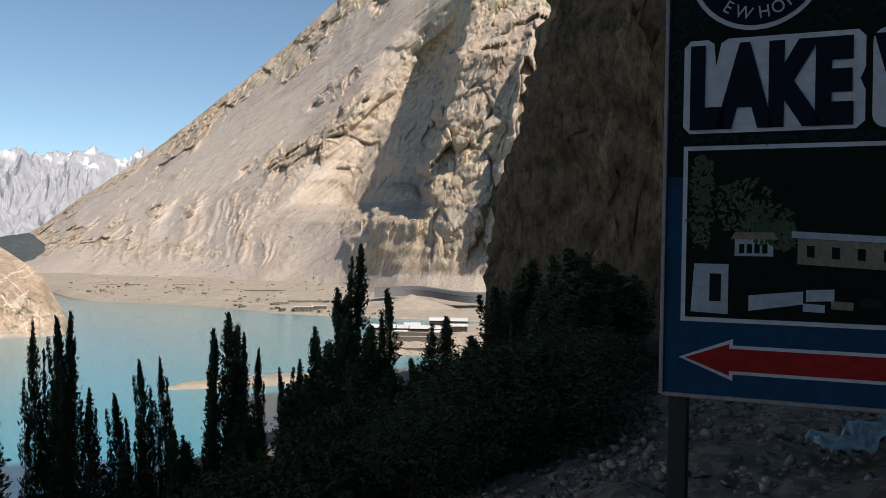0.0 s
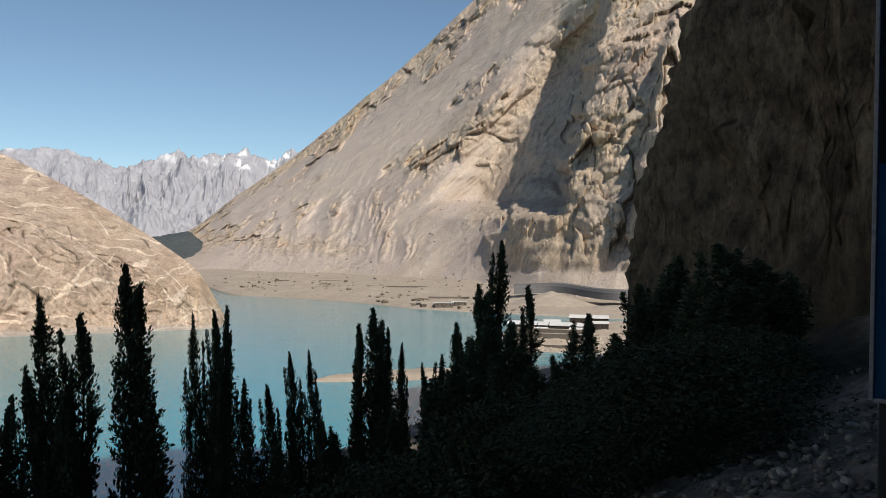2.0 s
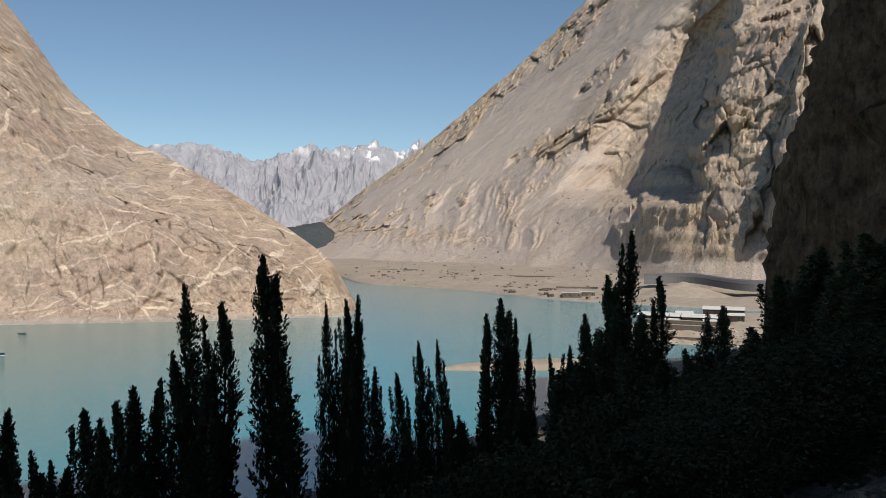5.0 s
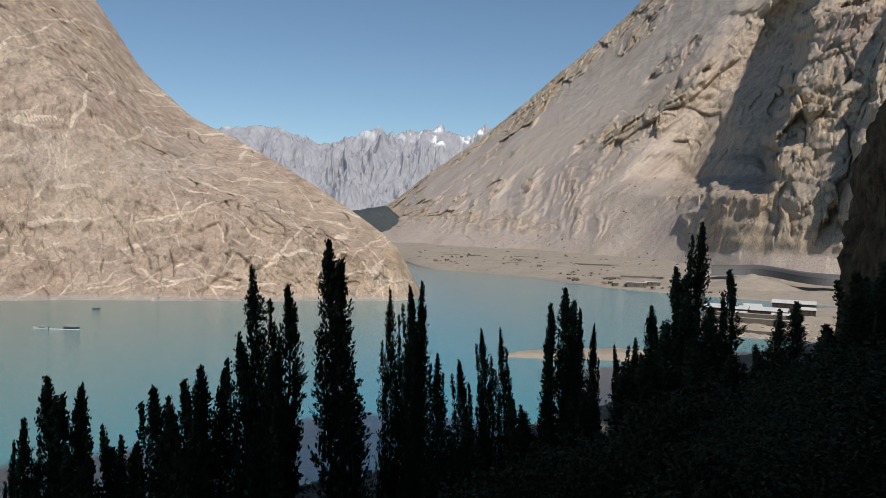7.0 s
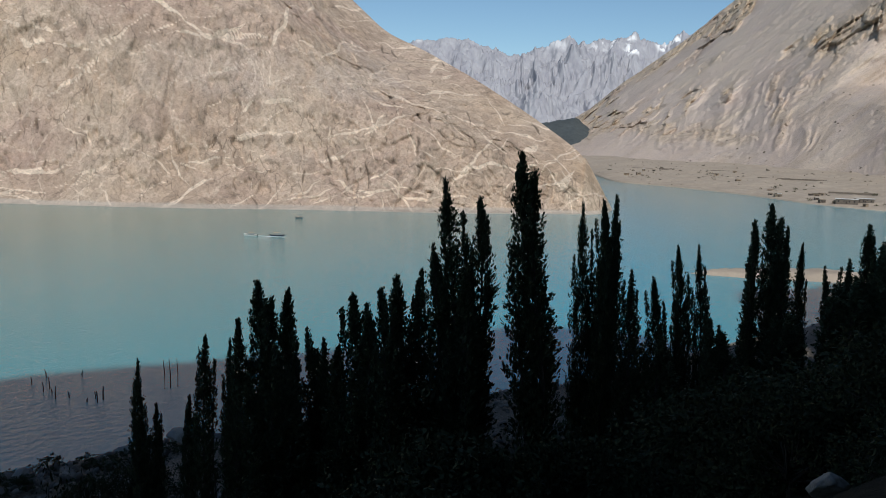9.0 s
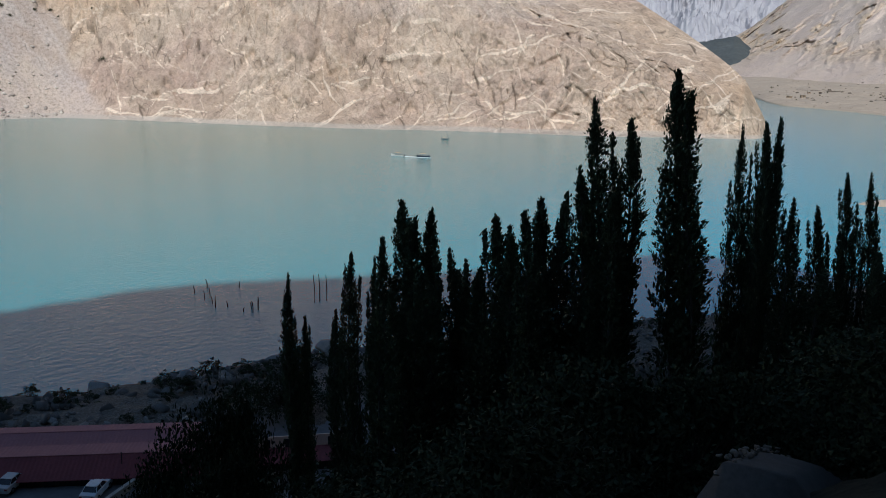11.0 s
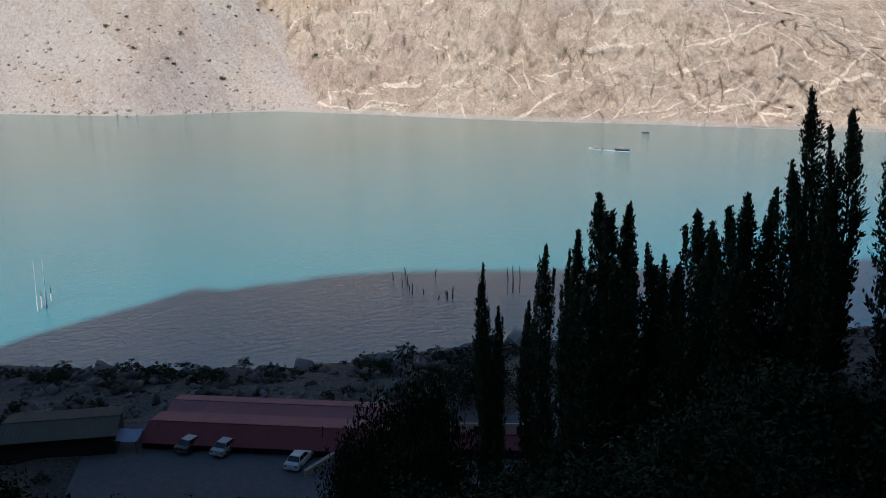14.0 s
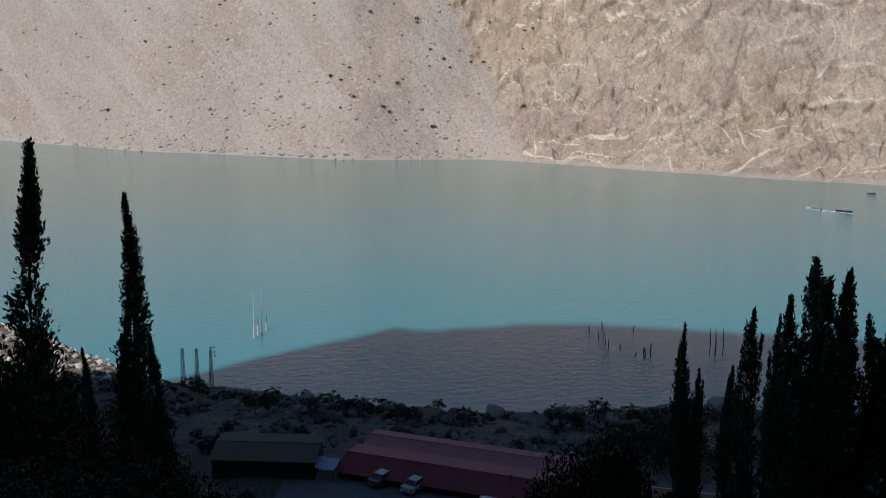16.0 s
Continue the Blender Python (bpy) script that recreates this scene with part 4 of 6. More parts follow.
for a, el, r, w in CLUMPS:
    x, y = -math.sin(radians(a)) * r, math.cos(radians(a)) * r
    z = ground_z(x, y) - 0.2
    h = max(EYE_Z + r * math.tan(radians(el)) - z, 2.0)
    k = bush_rng.choice(BUSHES)
    if a > 80:
        k2 = bush_rng.choice(BUSHES)
        x2, y2 = x * 0.93, y * 0.93 + bush_rng.uniform(-1.5, 1.5)
        z2 = ground_z(x2, y2) - 0.2
        h2 = max(EYE_Z + 0.93 * r * math.tan(radians(el - 1.2)) - z2, 2.0)
        copy_thing(k2, pose(x2, y2, z2, 0, 0, bush_rng.uniform(0, 360)) @ Matrix.Diagonal((w / 6.0 / k2.scale.x, w / 6.0 / k2.scale.y, h2 / 8.6 / k2.scale.z, 1)))
    copy_thing(k, pose(x, y, z, 0, 0, bush_rng.uniform(0, 360)) @ Matrix.Diagonal((w / 7.5 / k.scale.x, w / 7.5 / k.scale.y, h / 8.6 / k.scale.z, 1)))

SHRUBS = [broadleaf(420 + i, "dark scrubby shrub on the steep slope", 14, 3, 0.42) for i in range(3)]
for i, k in enumerate(SHRUBS):
    tau, n = -30 + 14 * i, -118
    x, y = NX * n + TX * tau, NY * n + TY * tau
    k.matrix_basis = pose(x, y, ground_z(x, y) - 0.1) @ Matrix.Diagonal((0.3, 0.3, 0.2, 1))
    tagged(k, "small dark shrub among the rocks of the bank", "shrub", "shrubs on the bank")
    k.name = "shrub"
for i in range(46):
    a, r = bush_rng.uniform(-9, 9), bush_rng.uniform(9.5, 28)
    x, y = -math.sin(radians(a)) * r, math.cos(radians(a)) * r
    n = NX * x + NY * y
    top = EYE_Z - r * math.tan(radians(14.5 - 0.55 * a if a > -4 else 16.7 + 0.55 * (a + 4)))
    z = ground_z(x, y)
    h = min(top - z, bush_rng.uniform(1.0, 3.5))
    if n > -3.0 or h < 0.45 or (abs(x + 3.2) < 1.2 and abs(y - 19) < 2.5):
        continue
    k = bush_rng.choice(SHRUBS)
    ob = copy_thing(k, pose(x, y, z - 0.1, 0, 0, bush_rng.uniform(0, 360)) @ Matrix.Diagonal((h / 6.5 / k.scale.x, h / 6.5 / k.scale.y, h / 8.8 / k.scale.z, 1)))
    tagged(ob, "dark scrubby shrub on the steep slope", "shrub", "shrubs below the sign")


# scrub that hides the drop beyond the gravel beside the sign
SCRUB = [broadleaf(430 + i, "dark scrubby shrub on the steep slope", 26, 5, 0.2) for i in range(2)]
for k in SCRUB:
    k.name = "shrub"
scrub = 0
for i in range(900):
    if scrub >= 95:
        break
    a, r = bush_rng.uniform(-15, 4), 5.5 + 26 * bush_rng.random()
    x, y = -math.sin(radians(a)) * r, math.cos(radians(a)) * r
    z = ground_z(x, y)
    sight = math.degrees(math.atan2(z - EYE_Z, r))
    edge = float(np.interp(a, [-15, -12.5, -9.3, -5.2, 4], [-5.5, -7.5, -11.0, -15.0, -17]))
    room = EYE_Z + r * math.tan(radians(float(np.interp(a, [-15, -12.5, -11, -6, 4], [-5.0, -6.0, -4.0, -4.0, -11.5])))) - z
    h = min(room, bush_rng.uniform(0.8, 2.6) * (0.5 + r / 20))
    if sight < edge + 0.6 or h < 0.35:
        continue
    m = pose(x, y, z - 0.1, 0, 0, bush_rng.uniform(0, 360)) @ Matrix.Diagonal((h / 5.2, h / 5.2, h / 8.8, 1))
    ob = k = SCRUB[scrub % 2]
    if scrub < 2:
        k.matrix_basis = m
    else:
        ob = copy_thing(k, m @ Matrix.Diagonal((1 / k.scale.x, 1 / k.scale.y, 1 / k.scale.z, 1)))
    scrub += 1
    tagged(ob, "dark scrubby shrub on the steep slope", "shrub", "shrubs below the sign")


# ---- the sign beside the road ----
M_STEEL = grained("dark_rusty_steel", (0.024, 0.022, 0.021), (0.011, 0.01, 0.009), 8, 0.55, 0.002, 0.4)
M_ALU = grained("weathered_grey_frame", (0.34, 0.31, 0.30), (0.19, 0.17, 0.165), 9, 0.5, 0.001, 0.4)
M_BLUE = grained("sun_faded_blue_print", (0.014, 0.068, 0.135), (0.008, 0.038, 0.085), 2.5, 0.7, 0.0006, 0.1)
M_WHITE = grained("white_print", (0.62, 0.64, 0.68), (0.42, 0.44, 0.48), 3, 0.7, 0.0005, 0.1)
M_NAVY = grained("dark_navy_print", (0.010, 0.012, 0.028), (0.006, 0.007, 0.016), 4, 0.7, 0.0005, 0.1)
M_RED = grained("red_print", (0.36, 0.022, 0.018), (0.22, 0.014, 0.012), 4, 0.7, 0.0005, 0.1)
M_PHOTO_DARK = grained("dark_green_photo_print", (0.010, 0.016, 0.010), (0.004, 0.006, 0.005), 6, 0.7, 0.0004, 0.1)
M_PHOTO_GREEN = grained("leaf_green_photo_print", (0.10, 0.14, 0.07), (0.03, 0.05, 0.03), 14, 0.7, 0.0004, 0.1)
M_PHOTO_SHADE = grained("dim_teal_photo_print", (0.014, 0.032, 0.034), (0.006, 0.014, 0.016), 14, 0.7, 0.0004, 0.1)
M_PHOTO_WALL = grained("pale_photo_print", (0.42, 0.48, 0.52), (0.28, 0.32, 0.36), 9, 0.7, 0.0004, 0.1)
M_PHOTO_TAN = grained("tan_photo_print", (0.30, 0.26, 0.19), (0.16, 0.135, 0.10), 9, 0.7, 0.0004, 0.1)


def plate(pts, thick, y):
    """A flat shape in x and z, pts counter-clockwise, its face at -y."""
    bm = bmesh.new()
    f = [bm.verts.new((x, y, z)) for x, z in pts]
    b = [bm.verts.new((x, y + thick, z)) for x, z in pts]
    bm.faces.new(f)
    bm.faces.new(b[::-1])
    k = len(pts)
    for i in range(k):
        bm.faces.new((f[i], b[i], b[(i + 1) % k], f[(i + 1) % k]))
    bmesh.ops.recalc_face_normals(bm, faces=bm.faces)
    return bm


def rounded(x0, x1, z0, z1, r, k=6):
    out = []
    for cx, cz, a0 in ((x1 - r, z0 + r, -90), (x1 - r, z1 - r, 0), (x0 + r, z1 - r, 90), (x0 + r, z0 + r, 180)):
        for i in range(k + 1):
            a = radians(a0 + 90 * i / k)
            out.append((cx + r * math.cos(a), cz + r * math.sin(a)))
    return out


def letters(text, height, x, z, y, mat, parent, stretch=1.0, label="", bold=0.0):
    cu = bpy.data.curves.new(text, "FONT")
    cu.body, cu.size, cu.extrude, cu.offset = text, height / 0.70, 0.0012, bold
    tmp = bpy.data.objects.new(text, cu)
    scene.collection.objects.link(tmp)
    bpy.context.view_layer.update()
    me = bpy.data.meshes.new_from_object(tmp.evaluated_get(bpy.context.evaluated_depsgraph_get()))
    bpy.data.objects.remove(tmp)
    bpy.data.curves.remove(cu)
    me.transform(Matrix.Translation((x, y, z)) @ Matrix.Diagonal((stretch, 1, 1, 1)) @ pose(0, 0, 0, 90))
    me.materials.clear()
    me.materials.append(mat)
    ob = new("letters", me)
    ob.parent = parent
    return tagged(ob, label)


def sign():
    """A tall printed board on square posts; x runs along the board, the origin at its lower left corner."""
    W, H = 1.30, 1.62
    board = empty("roadside_sign", pose(0.815, 3.275, EYE_Z - 0.492, -0.6, 0.4, -23.8), "blue printed metal sign board with red arrow on dark posts", "sign")
    part("panel", boxed(0, W, 0.0, 0.02, 0, H), M_BLUE, board, "faded blue printed panel")
    part("top_print", plate([(0.012, 0.80), (W - 0.014, 0.80), (W - 0.014, H - 0.012), (0.012, H - 0.012)], 0.0015, -0.003), M_PHOTO_DARK, board, "dark leafy print behind the lettering")
    for x0, x1, z0, z1 in ((-0.007, 0.007, 0, H), (W - 0.007, W + 0.007, 0, H), (0.007, W - 0.007, -0.007, 0.007), (0.007, W - 0.007, H - 0.007, H + 0.007)):
        part("frame_bar", boxed(x0, x1, -0.012, 0.032, z0, z1, bevel=0.002), M_ALU, board, "pale weathered metal edge")
    for x in (0.055, W - 0.12):
        part("post", boxed(x - 0.035, x + 0.035, 0.034, 0.104, -1.35, H - 0.1, bevel=0.004), M_STEEL, board, "dark square steel post")
    v, f = tube([(0.80, 0.06, -0.03), (1.10, 0.30, -0.32), (1.25, 0.5, -0.7)], [0.016, 0.016, 0.016], 6)
    raw_part("brace", v, f, M_STEEL, board, "dark diagonal steel brace")
    # the photograph with its white border
    x0, x1, z0, z1 = 0.066, W - 0.05, 0.272, 0.912
    part("photo_border", plate([(x0, z0), (x1, z0), (x1, z1), (x0, z1)], 0.0015, -0.004), M_WHITE, board, "white border of the photograph")
    x0, x1, z0, z1 = x0 + 0.016, x1 - 0.016, z0 + 0.016, z1 - 0.016
    photo = part("photo", plate([(x0, z0), (x1, z0), (x1, z1), (x0, z1)], 0.0015, -0.0065), M_PHOTO_DARK, board, "dark printed photograph of a hotel under trees")
    rng = random.Random(3)

    def blob(cx, cz, rx, rz, k=26, rough=0.22):
        return [(cx + rx * math.cos(a) * (1 + rng.uniform(-rough, rough)), cz + rz * math.sin(a) * (1 + rng.uniform(-rough, rough)))
                for a in (2 * math.pi * i / k for i in range(k))]

    y = -0.0085

    def foliage(name, spots, count, size, yy, mat, parent, label):
        """Many small printed leaf shapes inside a few round areas."""
        bm = bmesh.new()
        for i in range(count):
            cx, cz, rx, rz = rng.choice(spots)
            a, r = rng.uniform(0, 6.283), math.sqrt(rng.random()) * (1 if rng.random() < 0.85 else 1.25)
            px, pz, s, b = cx + rx * r * math.cos(a), cz + rz * r * math.sin(a), size * rng.uniform(0.5, 1.3), rng.uniform(0, 3.14)
            c, d = math.cos(b) * s, math.sin(b) * s
            bm.faces.new([bm.verts.new((px + u, yy - 0.0001 * (i % 9), pz + v)) for u, v in ((c, d), (-d * 0.45, c * 0.45), (-c, -d), (d * 0.45, -c * 0.45))])
        return part(name, bm, mat, parent, label)

    foliage("printed_tree", [(x0 + 0.20, z0 + 0.40, 0.10, 0.10), (x0 + 0.28, z0 + 0.34, 0.09, 0.07), (x0 + 0.33, z0 + 0.30, 0.05, 0.05)], 420, 0.014, y, M_PHOTO_GREEN, photo, "green printed tree crown")
    foliage("printed_tree", [(x0 + 0.055, z0 + 0.50, 0.04, 0.09), (x0 + 0.05, z0 + 0.36, 0.04, 0.10)], 260, 0.013, y, M_PHOTO_GREEN, photo, "green printed tree crown")
    foliage("printed_leaves", [(0.045, 1.25, 0.03, 0.3), (0.16, 1.42, 0.13, 0.08), (0.75, 1.42, 0.45, 0.10), (0.5, 0.935, 0.45, 0.012), (1.2, 1.1, 0.06, 0.3)], 420, 0.016, -0.0046, M_PHOTO_SHADE, board, "dim teal printed leaves")
    part("printed_wall", plate([(x0 + 0.02, z0 + 0.02), (x0 + 0.15, z0 + 0.015), (x0 + 0.15, z0 + 0.195), (x0 + 0.03, z0 + 0.195)], 0.001, y), M_PHOTO_WALL, photo, "pale printed house wall")
    part("printed_door", plate([(x0 + 0.085, z0 + 0.06), (x0 + 0.125, z0 + 0.06), (x0 + 0.125, z0 + 0.16), (x0 + 0.085, z0 + 0.16)], 0.001, y - 0.0015), M_PHOTO_DARK, photo)
    part("printed_wall", plate([(x0 + 0.17, z0 + 0.225), (x0 + 0.30, z0 + 0.225), (x0 + 0.30, z0 + 0.285), (x0 + 0.17, z0 + 0.285)], 0.001, y), M_PHOTO_WALL, photo, "pale printed house wall")
    for i in range(4):
        part("printed_window", plate([(x0 + 0.185 + 0.026 * i, z0 + 0.235), (x0 + 0.203 + 0.026 * i, z0 + 0.235), (x0 + 0.203 + 0.026 * i, z0 + 0.268), (x0 + 0.185 + 0.026 * i, z0 + 0.268)], 0.001, y - 0.0015), M_PHOTO_DARK, photo)
    part("printed_terrace", plate([(x0 + 0.38, z0 + 0.20), (x1 - 0.03, z0 + 0.16), (x1 - 0.03, z0 + 0.25), (x0 + 0.38, z0 + 0.29)], 0.001, y), M_PHOTO_TAN, photo, "tan printed upper storey")
    for i in range(8):
        part("printed_window", plate([(x0 + 0.41 + 0.08 * i, z0 + 0.225 - 0.004 * i), (x0 + 0.435 + 0.08 * i, z0 + 0.223 - 0.004 * i), (x0 + 0.435 + 0.08 * i, z0 + 0.263 - 0.004 * i), (x0 + 0.41 + 0.08 * i, z0 + 0.265 - 0.004 * i)], 0.001, y - 0.0015), M_PHOTO_DARK, photo)
    part("printed_wall", plate([(x0 + 0.22, z0 + 0.03), (x0 + 0.40, z0 + 0.06), (x0 + 0.40, z0 + 0.105), (x0 + 0.22, z0 + 0.085)], 0.001, y), M_PHOTO_WALL, photo, "pale printed parapet")
    for i in range(9):
        u = 0.055 + 0.012 * i
        part("printed_step", plate([(x0 + 0.40 + 0.09 * i, z0 + u - 0.02), (x0 + 0.47 + 0.09 * i, z0 + u - 0.022), (x0 + 0.47 + 0.09 * i, z0 + u + 0.005), (x0 + 0.40 + 0.09 * i, z0 + u + 0.008)], 0.001, y), (M_PHOTO_WALL, M_PHOTO_TAN, M_PHOTO_SHADE)[i % 3], photo)
    part("printed_roof", plate([(x0 + 0.155, z0 + 0.285), (x0 + 0.315, z0 + 0.285), (x0 + 0.30, z0 + 0.31), (x0 + 0.17, z0 + 0.31)], 0.001, y - 0.0015), M_PHOTO_TAN, photo, "tan printed roof edge")
    part("printed_roof", plate([(x0 + 0.36, z0 + 0.292), (x1 - 0.02, z0 + 0.252), (x1 - 0.02, z0 + 0.275), (x0 + 0.36, z0 + 0.315)], 0.001, y - 0.0015), M_PHOTO_WALL, photo, "pale printed roof edge")
    part("printed_wall", plate([(x0 + 0.41, z0 + 0.07), (x0 + 0.50, z0 + 0.075), (x0 + 0.50, z0 + 0.115), (x0 + 0.41, z0 + 0.11)], 0.001, y), M_PHOTO_WALL, photo, "pale printed parapet")
    # the arrow
    zc, hh, sh, tip, neck = 0.139, 0.075, 0.040, 0.062, 0.252
    part("arrow_outline", plate([(tip, zc), (neck, zc - hh), (neck, zc - sh - 0.012), (W - 0.05, zc - sh - 0.012), (W - 0.05, zc + sh + 0.012), (neck, zc + sh + 0.012), (neck, zc + hh)], 0.0015, -0.004), M_WHITE, board, "white arrow outline")
    part("arrow", plate([(tip + 0.022, zc), (neck - 0.012, zc - hh + 0.018), (neck - 0.012, zc - sh), (W - 0.062, zc - sh), (W - 0.062, zc + sh), (neck - 0.012, zc + sh), (neck - 0.012, zc + hh - 0.018)], 0.0015, -0.0065), M_RED, board, "red arrow pointing along the road")
    # lettering and emblem
    part("letter_backing", plate([(0.085, 0.958), (0.64, 0.958), (0.668, 0.985), (0.668, 1.09), (0.652, 1.13), (0.668, 1.17), (0.668, 1.275), (0.645, 1.30), (0.215, 1.30), (0.192, 1.285), (0.175, 1.20), (0.168, 1.285), (0.145, 1.30), (0.085, 1.30), (0.062, 1.275), (0.062, 0.985)], 0.0015, -0.0055), M_WHITE, board, "white outline behind the letters")
    part("letter_backing", plate(rounded(0.69, W - 0.05, 0.958, 1.30, 0.045), 0.0015, -0.0055), M_WHITE, board, "white outline behind the letters")
    letters("LAKE", 0.268, 0.083, 0.995, -0.0095, M_NAVY, board, 0.61, "heavy dark navy letters", 0.024)
    letters("V", 0.268, 0.715, 0.995, -0.0095, M_NAVY, board, 0.61, "heavy dark navy letters", 0.024)
    ring = [(0.31 + 0.235 * math.cos(2 * math.pi * i / 40), 1.56 + 0.235 * math.sin(2 * math.pi * i / 40)) for i in range(40)]
    low = [(x, z) for x, z in ring if z < H - 0.02]
    low.sort(key=lambda q: math.atan2(q[1] - 1.7, q[0] - 0.31))
    for k, (sc, mat, yy) in enumerate(((1.0, M_WHITE, -0.0055), (0.93, M_NAVY, -0.0075))):
        part("emblem", plate([(0.31 + (x - 0.31) * sc, min(H - 0.02, 1.56 + (z - 1.56) * sc)) for x, z in low], 0.0015, yy), mat, board, "round dark emblem with a pale rim")
    for ch, a in (("E", -122), ("W", -108), ("H", -82), ("O", -67), ("T", -53)):
        c, s_ = math.cos(radians(a)), math.sin(radians(a))
        one = letters(ch, 0.045, -0.018, 0.0, 0.0, M_WHITE, board, 0.9, "thin white letter")
        one.matrix_basis = pose(0.31 + 0.196 * c, -0.0105, 1.56 + 0.196 * s_, 0, -(a + 90), 0)
    return board


sign()


# ---- stones ----


def stone_material(name, light, dark):
    """Stones of one kind of rock, each a little lighter or darker than the next."""
    mat, n, l, b = material(name, 0.93, 0, 0.15)
    g = n.new("ShaderNodeNewGeometry")
    fine = tex(n, l, "noise", 9.0, 6, 0.7)
    c = mix(n, l, ramp(n, l, g.outputs["Random Per Island"], [(0.0, (0, 0, 0)), (0.8, (0.55,) * 3), (1.0, (1, 1, 1))]), dark, light)
    c = mix(n, l, ramp(n, l, fine.outputs[0], [(0.35, (0.5,) * 3), (0.6, (0, 0, 0))]), c, tuple(q * 0.6 for q in dark))
    l.new(c, b.inputs["Base Color"])
    bump(n, l, b, fine.outputs[0], 0.6, 0.01)
    return mat


M_STONE = stone_material("grey_brown_stone", (0.40, 0.345, 0.28), (0.11, 0.092, 0.074))
# Sun and shade are put into the colour: shaded bank darker, lit rubble brighter.
M_SHADED_STONE = stone_material("shaded_grey_stone", (0.36, 0.335, 0.30), (0.10, 0.092, 0.082))
M_SUNLIT_STONE = stone_material("sunlit_pale_rubble", (0.80, 0.75, 0.68), (0.42, 0.36, 0.30))
M_SLOPE_STONE = stone_material("far_slope_stone", (0.68, 0.61, 0.54), (0.34, 0.29, 0.25))


def stone_arrays(rng, sub, rough=0.09):
    bm = bmesh.new()
    bmesh.ops.create_icosphere(bm, subdivisions=sub, radius=1.0)
    V = np.array([v.co for v in bm.verts])
    F = np.array([[v.index for v in f.verts] for f in bm.faces])
    bm.free()
    if sub == 1:
        V = V * rng.uniform(0.4, 1.3, (len(V), 1))
    for k in range(9):
        d = rng.normal(size=3)
        d /= np.linalg.norm(d)
        h = V @ d
        V = V - np.maximum(h - rng.uniform(0.35, 0.75), 0)[:, None] * d * 0.95
    o = rng.uniform(0, 50, 3)
    V = V * (1 + rough * fbm(V[:, 0] * 1.3 + o[0], V[:, 1] * 1.3 + o[1], V[:, 2] * 1.3 + o[2], 3)[:, None])
    return V * np.array([1, rng.uniform(0.6, 0.95), rng.uniform(0.4, 0.75)]), F


def scatter_stones(name, places, sizes, mat, label, seed, sub=1):
    """Many stones as one mesh of loose pieces."""
    rng = np.random.default_rng(seed)
    kinds = [stone_arrays(rng, sub) for i in range(8)]
    Vs, Fs, o = [], [], 0
    for p, s in zip(places, sizes):
        V, F = kinds[int(rng.integers(8))]
        a = rng.uniform(0, 6.28)
        c, d = math.cos(a), math.sin(a)
        g = rng.normal() * 0.45
        R = np.array([[c, -d, 0], [d, c, 0], [0, 0, 1]]) @ np.array([[math.cos(g), 0, math.sin(g)], [0, 1, 0], [-math.sin(g), 0, math.cos(g)]])
        Vs.append(V @ R.T * s + np.array(p))
        Fs.append(F + o)
        o += len(V)
    ob = mesh_np(name, np.concatenate(Vs), np.concatenate(Fs), mat, None)
    return tagged(ob, label, "stones", kind="stuff")


rng = np.random.default_rng(21)
pl, sz = [], []
while len(pl) < 11000:
    a, r = rng.uniform(-34, 6), 3.2 + 22 * rng.random() ** 1.5
    x, y = -math.sin(radians(a)) * r, math.cos(radians(a)) * r
    n, tau = NX * x + NY * y, TX * x + TY * y
    if n < -12:
        continue
    pl.append((x, y, ground_z(x, y) + 0.01))
    sz.append(0.010 + 0.10 * rng.random() ** 4.5)
scatter_stones("gravel_stones", pl, sz, M_STONE, "loose grey stones scattered on the steep gravel slope", 22)

pl, sz = [], []
while len(pl) < 900:
    tau, n = rng.uniform(-70, 120), rng.uniform(-139, -116)
    x, y = NX * n + TX * tau, NY * n + TY * tau
    z = ground_z(x, y)
    if z < -0.5:
        continue
    pl.append((x, y, z + 0.1))
    sz.append(0.35 + 1.1 * rng.random() ** 2.5)
scatter_stones("shore_rubble", pl, sz, M_SHADED_STONE, "shaded rubble and rocks along the lake bank", 23)

pl, sz = [], []
while len(pl) < 1500:
    tau, n = rng.uniform(-150, -45), rng.uniform(-186, -128)
    x, y = NX * n + TX * tau, NY * n + TY * tau
    z = ground_z(x, y)
    if not -0.6 < z < 6:
        continue
    pl.append((x, y, z + 0.1))
    sz.append(0.3 + 1.4 * rng.random() ** 3)
scatter_stones("lit_shore_rubble", pl, sz, M_SUNLIT_STONE, "sunlit pale rubble at the water's edge", 24)


def boulder(seed, m, size, label, mat):
    V, F = stone_arrays(np.random.default_rng(seed), 4, 0.22)
    ob = mesh_np("boulder", V * size, F, mat, None)
    ob.matrix_basis = m
    return tagged(ob, label, "boulder", "boulders")


x, y = -3.7, 18.5
boulder(31, pose(x, y, ground_z(x, y) + 0.4, 0, 0, 40) @ Matrix.Diagonal((1, 1, 1.6, 1)), 0.5, "big rounded boulder on the dark slope", M_SHADED_STONE)
for i, (tau, n, s) in enumerate([(2, -126, 2.6), (-14, -130, 2.0), (28, -131, 2.4), (36, -128, 3.0), (44, -130, 2.2), (52, -133, 2.6), (14, -124, 1.7), (-26, -129, 1.8)]):
    x, y = NX * n + TX * tau, NY * n + TY * tau
    boulder(40 + i, pose(x, y, ground_z(x, y) + 0.4, 0, 0, 50 * i), s, "large grey boulder on the lake bank", M_SHADED_STONE)


